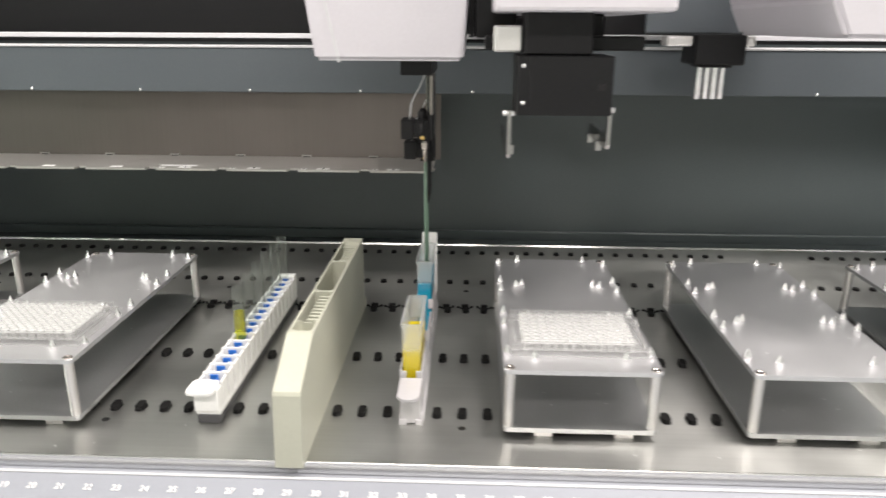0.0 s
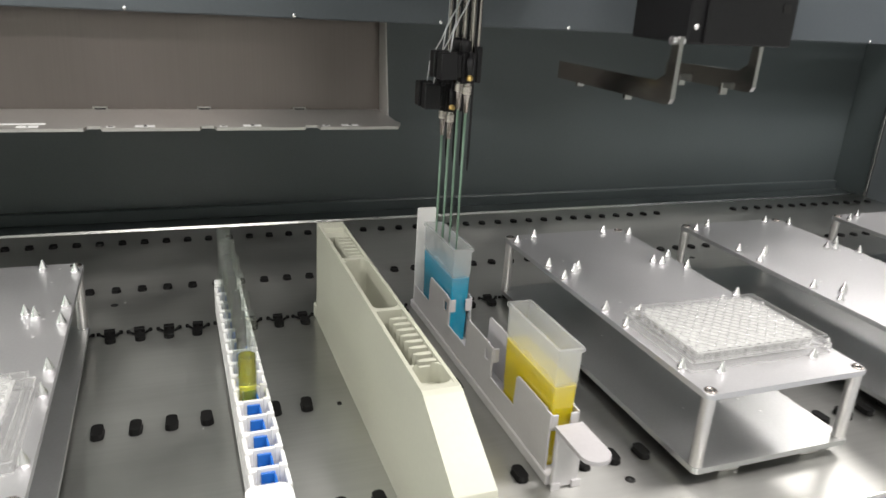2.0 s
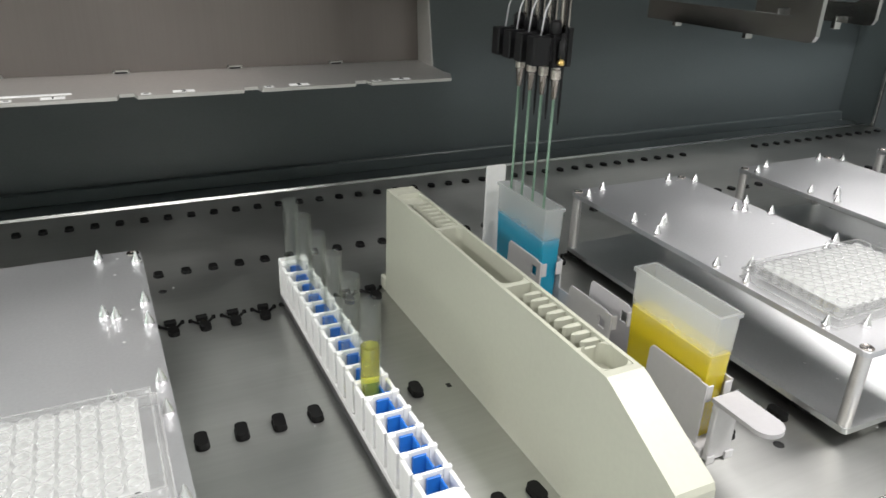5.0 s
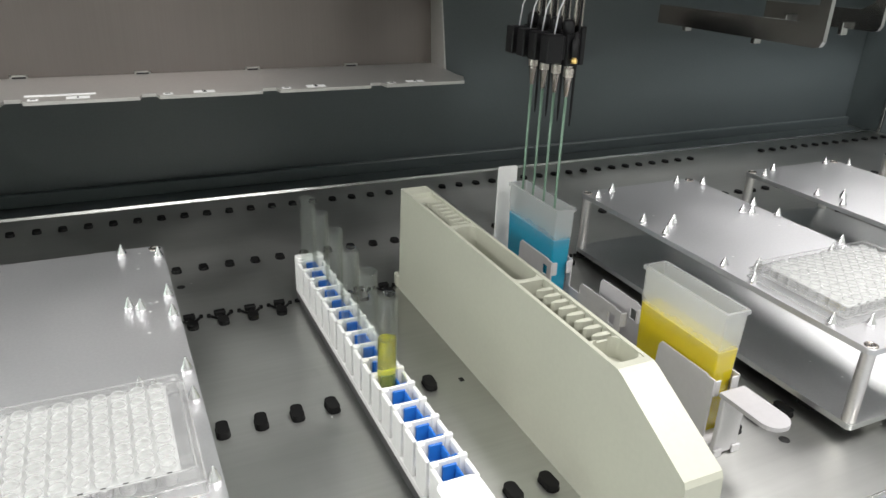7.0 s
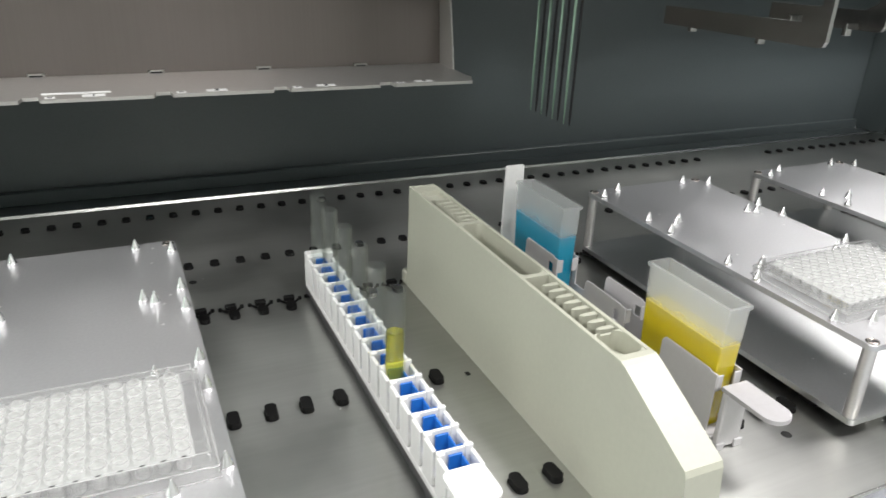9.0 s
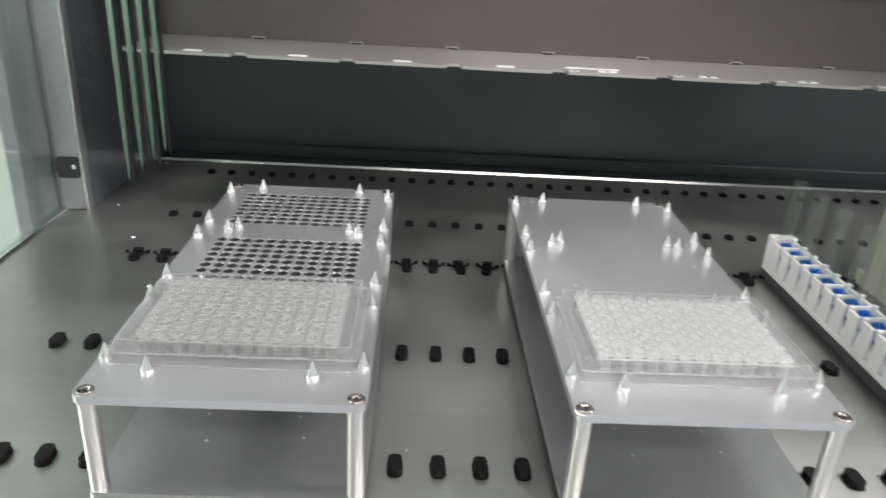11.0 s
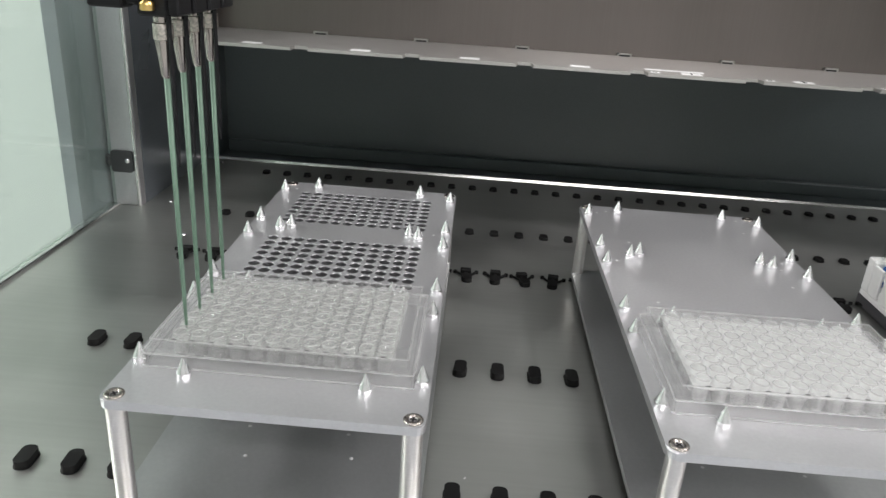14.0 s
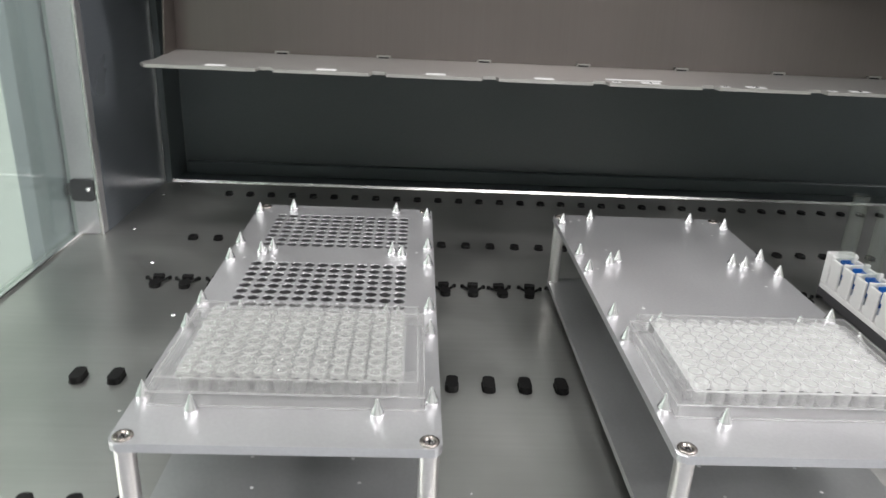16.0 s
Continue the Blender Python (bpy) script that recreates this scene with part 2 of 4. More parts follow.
def prism(bm, outline, lo, hi, axis="X"):
    """Extrude a flat outline along an axis. For X the outline is in (y, z), for Y in (x, z), for Z in (x, y)."""
    def at(p, d):
        return {"X": (d, p[0], p[1]), "Y": (p[0], d, p[1]), "Z": (p[0], p[1], d)}[axis]
    a = [bm.verts.new(at(p, lo)) for p in outline]
    b = [bm.verts.new(at(p, hi)) for p in outline]
    bm.faces.new(a)
    bm.faces.new(b[::-1])
    for i in range(len(outline)):
        j = (i + 1) % len(outline)
        bm.faces.new((a[j], a[i], b[i], b[j]))
    return bm


def rounded(x0, x1, y0, y1, r, n=5):
    pts = []
    for cx, cy, a0 in ((x1 - r, y1 - r, 0), (x0 + r, y1 - r, 90), (x0 + r, y0 + r, 180), (x1 - r, y0 + r, 270)):
        for i in range(n + 1):
            a = radians(a0 + 90 * i / n)
            pts.append((cx + r * math.cos(a), cy + r * math.sin(a)))
    return pts


def tube_path(bm, pts, r, n=8):
    """A round rod along a line of points."""
    rings = []
    for i, p in enumerate(pts):
        a, b = Vector(pts[max(i - 1, 0)]), Vector(pts[min(i + 1, len(pts) - 1)])
        d = (b - a).normalized()
        u = d.cross(Vector((0.31, 0.95, 0.05))).normalized()
        w = d.cross(u)
        rings.append([bm.verts.new(Vector(p) + r * (math.cos(2 * math.pi * k / n) * u + math.sin(2 * math.pi * k / n) * w)) for k in range(n)])
    for a, b in zip(rings, rings[1:]):
        for k in range(n):
            f = bm.faces.new((a[k], a[(k + 1) % n], b[(k + 1) % n], b[k]))
            f.smooth = True
    bm.faces.new(rings[0])
    bm.faces.new(rings[-1][::-1])
    return bm


def finish(bm):
    bmesh.ops.recalc_face_normals(bm, faces=bm.faces)
    return bm


def mesh_of(name, bm, mat):
    me = bpy.data.meshes.new(name)
    finish(bm)
    bm.to_mesh(me)
    bm.free()
    me.materials.append(mat)
    return me


def part(name, bm, mat, parent=None, label="", at=None):
    ob = new(name, mesh_of(name, bm, mat))
    if parent is not None:
        ob.parent = parent
    if at is not None:
        ob.matrix_basis = at
    if label:
        tagged(ob, label)
    return ob


def piece(name, me, parent, m):
    ob = new(name, me)
    ob.parent = parent
    ob.matrix_basis = m
    return ob


def thing(name, label, category, group="", at=(0, 0, 0)):
    ob = new(name)
    ob.empty_display_size = 0.02
    ob.location = at
    return tagged(ob, label, category, group)


def structure(name, bm, mat, label="", category=""):
    return tagged(new(name, mesh_of(name, bm, mat)), label, category, "", "structure")


B = bmesh.new
PITCH = 0.025

# ---- the lab around the machine ----
structure("room_floor", box(B(), -3.2, 3.2, -2.8, 3.0, -0.96, -0.90), LABFLOOR, "grey vinyl laboratory floor under the machine", "floor")
structure("ceiling", box(B(), -3.2, 3.2, -2.8, 3.0, 1.75, 1.80), LABWALL, "pale painted laboratory ceiling", "ceiling")
structure("wall_north", box(B(), -3.2, 3.2, 2.9, 3.0, -0.9, 1.75), LABWALL, "pale laboratory wall behind the machine", "wall")
structure("wall_south", box(B(), -3.2, 3.2, -2.8, -2.7, -0.9, 1.75), LABWALL, "pale laboratory wall facing the machine", "wall")
structure("wall_west", box(B(), -3.2, -3.1, -2.7, 2.9, -0.9, 1.75), LABWALL, "pale laboratory wall seen through the side window", "wall")
structure("wall_east", box(B(), 3.1, 3.2, -2.7, 2.9, -0.9, 1.75), LABWALL, "pale laboratory wall at the far side", "wall")

# ---- machine shell ----
deck = structure("deck_floor", box(B(), -0.863, 1.06, 0.872, 1.540, -0.004, 0.0), STEEL, "brushed stainless steel deck with black rubber plugs", "deck")
part("front_edge", box(B(), -0.863, 1.06, 0.8695, 0.8718, -0.012, 0.0004, 0.0006), EDGE_STEEL, deck, "bright polished front edge")
part("back_edge", prism(B(), [(1.5402, -0.006), (1.5402, 0.0002), (1.5415, 0.0030), (1.5428, 0.0030), (1.5428, -0.006)], -0.83, 1.00, "X"), RAIL_STEEL, deck, "bright upturned back edge")
structure("deck_channel", box(B(), -0.863, 1.06, 1.543, 1.598, -0.010, -0.002), WALL, "dark steel channel behind the deck", "channel")
structure("wall_back", box(B(), -0.89, 1.08, 1.598, 1.612, -0.05, 0.46), WALL, "dark grey painted back panel of the machine", "wall")
structure("back_skirting", box(B(), -0.827, 1.0, 1.588, 1.5975, -0.002, 0.014, 0.001), WALL, "dark folded strip along the back panel", "trim")
structure("wall_right_back", box(B(), 1.0005, 1.014, 1.5275, 1.597, 0.0, 0.46), WALL, "dark grey painted corner panel", "wall")
right_sheet = structure("wall_right", box(B(), 1.004, 1.018, 0.90, 1.527, 0.0, 0.46), SIDE, "dark glossy steel side sheet", "wall")
part("panel_edge", box(B(), 0.9985, 1.0039, 1.5215, 1.5272, 0.0, 0.46, 0.0006), RAIL_STEEL, right_sheet, "bright folded edge")
part("screw", lathe(B(), [(0, 0.0012), (0.002, 0.0010), (0.0026, 0)], n=12), CHROME, right_sheet, "", pose(0.990, 1.580, 0.0005))
structure("wall_left_rear", box(B(), -0.852, -0.8385, 1.3615, 1.537, 0.0, 0.46), SIDE, "dark glossy steel side sheet", "wall")
part("panel_edge", box(B(), -0.8383, -0.8365, 1.5335, 1.5372, 0.0, 0.46), RAIL_STEEL, bpy.data.objects["wall_left_rear"], "bright folded edge")
structure("wall_left_back", box(B(), -0.852, -0.8300, 1.5375, 1.597, 0.0, 0.46), WALL, "dark grey painted corner panel", "wall")
post = structure("post_left", box(B(), -0.868, -0.8385, 1.3490, 1.3612, 0.0, 0.46, 0.0012), ALU, "bright aluminium door post", "post")
part("post_edge", box(B(), -0.8410, -0.8378, 1.346, 1.3489, 0.0, 0.46, 0.0008), EDGE_STEEL, post, "bright folded edge")
part("hinge_bracket", prism(B(), rounded(-0.864, -0.842, 0.036, 0.058, 0.003), 1.3455, 1.3487, "Y"), HINGE, post, "dark grey hinge bracket with screws")
part("screw", lathe(B(), [(0, 0.0012), (0.002, 0.0010), (0.0026, 0)], n=12), CHROME, post, "", pose(-0.8475, 1.3454, 0.048, 90))
part("hinge_pin", box(B(), -0.868, -0.864, 1.343, 1.347, 0.042, 0.054, 0.001), HINGE, post)
structure("side_jamb", box(B(), -0.884, -0.8712, 1.294, 1.376, -0.01, 0.46), FRONT, "blue-grey painted jamb behind the side glass", "trim")
window = tagged(new("window_1"), "clear greenish side window of the machine", "window", "", "structure")
pane = part("pane", box(B(), -0.8675, -0.8635, 0.55, 1.348, 0.003, 0.46), PANE, window)
pane.visible_shadow = False
part("window_sill", box(B(), -0.871, -0.8595, 0.55, 1.3485, -0.004, 0.0028, 0.0008), EDGE_STEEL, window, "bright steel sill rail")
structure("outer_apron", box(B(), -0.884, -0.8715, 0.55, 1.2935, -0.30, -0.012), FRONT, "grey painted side apron", "panel")

structure("machine_base", box(B(), -0.86, 1.06, 0.76, 1.61, -0.899, -0.2005, 0.004), FRONT, "grey painted cabinet under the machine", "cabinet")

# beam, rail and the dark gap above it
structure("beam", box(B(), -0.83, 1.0035, 1.386, 1.44, 0.2765, 0.339, 0.0012), BEAM, "blue-grey painted cross beam over the deck", "beam")
structure("beam_lip", box(B(), -0.83, 1.0035, 1.3845, 1.43, 0.3395, 0.3425, 0.0006), PALE, "pale lip along the beam", "trim")
structure("rail", box(B(), -0.83, 1.0035, 1.43, 1.445, 0.352, 0.359, 0.001), PALE, "thin bright guide rail", "rail")
structure("rail_back", box(B(), -0.83, 1.0035, 1.50, 1.51, 0.345, 0.46), BLACK, "black panel behind the guide rail", "panel")
screw_me = mesh_of("beam_screw", lathe(B(), [(0, 0.0012), (0.0016, 0.0010), (0.0022, 0)], n=10), CHROME)
beam_ob = bpy.data.objects["beam"]
for i in range(-4, 6):
    piece("screw", screw_me, beam_ob, pose(-0.058 + 0.163 * i, 1.3859, 0.2795, 90))

# ---- tray along the back ----
tray = thing("waste_tray", "grey folded sheet steel tray with notched lip", "tray")
TX0, TX1 = -0.777, 0.057
lip = B()
NOTCH = [-0.6686 + 0.1036 * i for i in range(7)]
outline = [(TX0 - 0.006, 1.342), (TX0, 1.334)]
for nx in NOTCH:
    outline += [(nx - 0.009, 1.334), (nx - 0.007, 1.344), (nx + 0.005, 1.344), (nx + 0.007, 1.334)]
outline += [(TX1 - 0.013, 1.334), (TX1 - 0.010, 1.342), (TX1 - 0.005, 1.352), (TX1 - 0.008, 1.364), (TX1 - 0.008, 1.4255), (TX0, 1.4255), (TX0, 1.364)]
prism(lip, outline, -0.0012, 0.0018, "Z")
for v in lip.verts:
    v.co.z += 0.1735 - 0.030 * (1.4255 - v.co.y)
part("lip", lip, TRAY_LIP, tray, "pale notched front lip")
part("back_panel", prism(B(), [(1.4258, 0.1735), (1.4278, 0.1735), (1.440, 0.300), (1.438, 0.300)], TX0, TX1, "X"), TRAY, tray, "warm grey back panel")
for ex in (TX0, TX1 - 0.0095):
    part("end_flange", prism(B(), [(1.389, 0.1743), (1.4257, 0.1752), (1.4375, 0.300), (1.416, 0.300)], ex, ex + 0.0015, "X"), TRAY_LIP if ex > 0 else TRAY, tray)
# Unseen sheet added behind the beam to block overhead light on the wall.
part("mounting_flange", box(B(), TX0, TX1, 1.4395, 1.5975, 0.2985, 0.3000), TRAY, tray, "unseen sheet added to keep overhead light off the back panel")
for nx in NOTCH:
    part("slot", box(B(), nx - 0.0055, nx + 0.0055, 1.4235, 1.4252, 0.1745, 0.1768), DARK, tray, "dark slot in the fold")
    fr = B()
    box(fr, nx - 0.0072, nx - 0.0056, 1.4225, 1.4256, 0.1744, 0.1782)
    box(fr, nx + 0.0056, nx + 0.0072, 1.4225, 1.4256, 0.1744, 0.1782)
    box(fr, nx - 0.0072, nx + 0.0072, 1.4225, 1.4256, 0.1769, 0.1782)
    part("slot_rim", fr, TRAY_LIP, tray)


def text_mesh(name, body, size, mat, parent, m, depth=0.0002):
    cu = bpy.data.curves.new(name, "FONT")
    cu.body, cu.size, cu.align_x, cu.align_y, cu.extrude = body, size, "CENTER", "CENTER", depth
    cu.offset = 0.0001
    tmp = bpy.data.objects.new(name, cu)
    scene.collection.objects.link(tmp)
    me = bpy.data.meshes.new_from_object(tmp.evaluated_get(bpy.context.evaluated_depsgraph_get()))
    bpy.data.objects.remove(tmp)
    me.materials.clear()
    me.materials.append(mat)
    ob = new(name, me)
    ob.parent = parent
    ob.matrix_basis = m
    return ob


LIP = pose(0, 1.4255, 0.1754, math.degrees(math.atan(0.030)))


def on_lip(x, y):
    return LIP @ pose(x, y - 1.4255, 0.0)


def sticker(x, y, w, d, label):
    part("sticker", box(B(), -w / 2, w / 2, -d / 2, d / 2, 0.0, 0.0003), PAPER, tray, label, on_lip(x, y))


for i in range(8):
    mid = -0.715 + 0.1011 * i
    sticker(mid, 1.3415, 0.018, 0.008, "white paper sticker")
    if i >= 4:
        text_mesh("number", str(i - 3), 0.0085, INK, tray, on_lip(mid, 1.3415) @ pose(0, 0, 0.0005))
        sx = NOTCH[i - 1] + 0.014
        sticker(sx, 1.3395, 0.008, 0.006, "small white paper sticker")
        part("print_bar", box(B(), -0.002, 0.002, -0.001, 0.001, 0.0004, 0.0005), INK, tray, "", on_lip(sx, 1.3395))
strip_mid = NOTCH[3] + 0.034
sticker(strip_mid, 1.353, 0.054, 0.006, "long white paper strip")
part("print_bar", box(B(), -0.012, 0.012, -0.0008, 0.0008, 0.0004, 0.0005), PALE, tray, "", on_lip(strip_mid, 1.353))

# ---- front trim with position numbers ----
structure("front_gap", box(B(), -0.86, 1.06, 0.862, 0.8693, -0.020, -0.012), FRONT, "grey recessed strip before the deck", "trim")
trim = structure("front_trim", prism(B(), [(0.8618, -0.012), (0.8590, -0.0115), (0.72, -0.0473), (0.72, -0.20), (0.8618, -0.20)], -0.86, 1.06, "X"), FRONT,
                 "grey-blue front panel with white position numbers", "panel")
part("highlight_bead", box(B(), -0.86, 1.06, 0.8592, 0.8619, -0.0119, -0.0095, 0.0008), PALE, trim)
SLOPE = math.degrees(math.atan2(0.0335, 0.129))
for num in range(8, 46):
    text_mesh("number", str(num), 0.0085, PRINT, trim, pose((num - 30.98) * PITCH, 0.8445, -0.0143, SLOPE), 0.0001)

# ---- plate carriers ----
CW, CD, CTOP = 0.1450, 0.330, 0.0720
SPOT, SPOT_STEP = 0.0702, 0.1005


def screw_mesh():
    bm = B()
    lathe(bm, [(0.0046, -0.001), (0.0046, 0.0002), (0.0040, 0.0007), (0.0024, 0.0007), (0.0020, -0.0003), (0, -0.0003)], n=20)
    return bm


def pin_mesh():
    return lathe(B(), [(0.0034, 0), (0.0035, 0.0024), (0.0032, 0.0030), (0.0004, 0.0096), (0, 0.0098)], n=28, flat=True)


SCREW = mesh_of("screw", screw_mesh(), NICKEL)
SCREW_CROSS = mesh_of("screw_recess", box(box(B(), -0.0016, 0.0016, -0.0004, 0.0004, -0.0003, -0.0001), -0.0004, 0.0004, -0.0016, 0.0016, -0.0003, -0.00005), DARK)
PIN = mesh_of("locating_pin", pin_mesh(), CHROME)
# Drilled holes as flat pale dots, coloured like their glint.
DOT = mesh_of("drilled_hole", lathe(B(), [(0.0011, 0), (0.0009, 0.0001), (0, 0.0001)], n=10), PALE_DOT)
LEG = mesh_of("leg", lathe(B(), [(0.0047, 0.0), (0.0047, CTOP - 0.0172)], n=18), POST)


def perforated(bm, x0, x1, y0, y1, z0, z1, regions):
    """A plate with square fields of round through holes; regions are (cx, cy), each of 12 x 8 holes, 9 mm apart."""
    step, r = 0.009, 0.0035
    fields = [(cx - 6 * step, cx + 6 * step, cy - 4 * step, cy + 4 * step) for cx, cy in regions]
    fx0, fx1 = fields[0][0], fields[0][1]

    def slab(a, b, c, d):
        box(bm, a, b, c, d, z0, z1)
    order = sorted(fields, key=lambda q: q[2])
    lo_y, hi_y = order[0][2], order[-1][3]
    corner = rounded(x0, x1, y0, y1, 0.005)
    prism(bm, [(px, min(py, hi_y)) for px, py in corner if py < (y0 + y1) / 2] + [(x1, lo_y), (x0, lo_y)], z0, z1, "Z")
    prism(bm, [(px, py) for px, py in corner if py > (y0 + y1) / 2] + [(x0, hi_y), (x1, hi_y)], z0, z1, "Z")
    slab(x0, fx0, lo_y, hi_y)
    slab(fx1, x1, lo_y, hi_y)
    for a, b in zip(order, order[1:]):
        slab(fx0, fx1, a[3], b[2])
    for f in fields:
        for i in range(12):
            for j in range(8):
                cx, cy = f[0] + (i + 0.5) * step, f[2] + (j + 0.5) * step
                sq, co, ci, lo = [], [], [], []
                for k in range(16):
                    a = 2 * math.pi * k / 16
                    c, s = math.cos(a), math.sin(a)
                    q = step / 2 / max(abs(c), abs(s))
                    sq.append(bm.verts.new((cx + c * q, cy + s * q, z1)))
                    co.append(bm.verts.new((cx + c * (r + 0.0003), cy + s * (r + 0.0003), z1)))
                    ci.append(bm.verts.new((cx + c * r, cy + s * r, z1 - 0.0003)))
                    lo.append(bm.verts.new((cx + c * r, cy + s * r, z0)))
                for k in range(16):
                    n = (k + 1) % 16
                    bm.faces.new((sq[k], sq[n], co[n], co[k]))
                    bm.faces.new((co[k], co[n], ci[n], ci[k])).material_index = 1
                    bm.faces.new((ci[k], ci[n], lo[n], lo[k])).material_index = 1
    return bm


def plate_carrier(x0, y0, label, holes=False):
    c = thing("plate_carrier", label, "carrier", "plate carriers on the deck", (x0, y0, 0))
    w, d = CW, CD
    base = B()
    prism(base, rounded(0.001, w - 0.001, 0.0, d, 0.004), 0.008, 0.0125, "Z")
    part("base_plate", base, ALU_BASE, c)
    for fx in (0.030, 0.106):
        for fy in (0.006, d - 0.030):
            part("foot", box(B(), fx, fx + 0.018, fy, fy + 0.024, 0.0, 0.0079, 0.0008), POST, c)
    if holes:
        top = perforated(B(), 0.0, w, 0.0, d, CTOP - 0.0045, CTOP, [(w / 2, SPOT + SPOT_STEP * i) for i in (1, 2)])
    else:
        top = prism(B(), rounded(0.0, w, 0.0, d, 0.005), CTOP - 0.0045, CTOP, "Z")
        bmesh.ops.bevel(top, geom=[e for e in top.edges if abs(e.verts[0].co.z - e.verts[1].co.z) < 1e-6],
                        offset=0.0006, segments=1, affect="EDGES")
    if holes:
        # Added dark sheet: shade below the through holes, put in as colour.
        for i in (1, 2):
            part("backing_sheet", box(B(), w / 2 - 0.056, w / 2 + 0.056, SPOT + SPOT_STEP * i - 0.038, SPOT + SPOT_STEP * i + 0.038, CTOP - 0.0095, CTOP - 0.0085), SHADE_SHEET, c, "dark sheet added as the shade below the holes")
    plate = part("top_plate", top, ALU, c, "brushed plate with two fields of round holes" if holes else "smooth brushed top plate")
    plate.data.materials.append(BORE)
    for lx in (0.0058, w - 0.0058):
        for ly in (0.0055, d - 0.0055):
            piece("leg", LEG, c, pose(lx, ly, 0.0126))
            s = piece("screw", SCREW, c, pose(lx, ly, CTOP + 0.0002, 0, 0, 37 * (lx + ly) * 100))
            piece("recess", SCREW_CROSS, s, pose(0, 0, 0.0004))
    for i in range(3):
        cy = SPOT + SPOT_STEP * i
        bx, by = (0.0425, 0.0465) if i == 2 else (0.0495, 0.0495)
        for px, py in ((-0.0680, -0.0348), (-0.0680, 0.0348), (0.0680, -0.0348), (0.0680, 0.0348), (-0.0425, -0.0460), (0.0425, -0.0460), (-bx, by), (bx, by)):
            piece("locating_pin", PIN, c, pose(w / 2 + px, cy + py, CTOP))
        for px, py in ((-0.045, -0.022), (0.052, 0.018), (-0.060, 0.041), (0.060, -0.041), (-0.052, 0.046), (0.055, 0.047)):
            if not holes or abs(px) > 0.055:
                piece("drilled_hole", DOT, c, pose(w / 2 + px, cy + py, CTOP + 0.0001))
    for px, py in ((0.045, 0.070), (0.050, 0.045), (0.10, 0.07), (0.105, 0.05), (0.05, 0.20), (0.10, 0.21)):
        piece("drilled_hole", DOT, c, pose(px, py, 0.0126))
    return c


XA, XB, XC, XD, XE = -0.6591, -0.4102, 0.1379, 0.3642, 0.5985
YA, YB, YC = 0.9165, 0.9152, 0.9155
plate_carrier(XA, YA, "brushed aluminium plate carrier with perforated rear spots", True)
plate_carrier(XB, YB, "brushed aluminium plate carrier beside the tube rack")
plate_carrier(XC, YC, "brushed aluminium plate carrier beside the reagent troughs")
plate_carrier(XD, YC, "empty brushed aluminium plate carrier with pointed pins")
plate_carrier(XE, YC, "empty brushed aluminium plate carrier near the back corner")

# ---- well plates ----
PW, PD, PH = 0.1276, 0.0854, 0.0144


def well_mesh():
    bm = B()
    lathe(bm, [(0.0033, 0.0138), (0.0036, 0.0145), (0.0039, 0.0138), (0.0036, 0.0090), (0.0034, 0.0030), (0.0030, 0.0022), (0, 0.0020)], n=12)
    return bm


WELL = mesh_of("well", well_mesh(), CLEAR_WELL)
WHITE_WELL = mesh_of("well", well_mesh(), HAZY_WELL)
for me in (WELL, WHITE_WELL):
    # rims get a whiter copy: the light they catch is put in the colour
    me.materials.append(WELL_RIM)
    for f in me.polygons:
        if f.center.z > 0.0139:
            f.material_index = 1
NICK = mesh_of("slot", box(B(), -0.0011, 0.0011, -0.0003, 0.0003, 0.0, 0.0002), DARK)


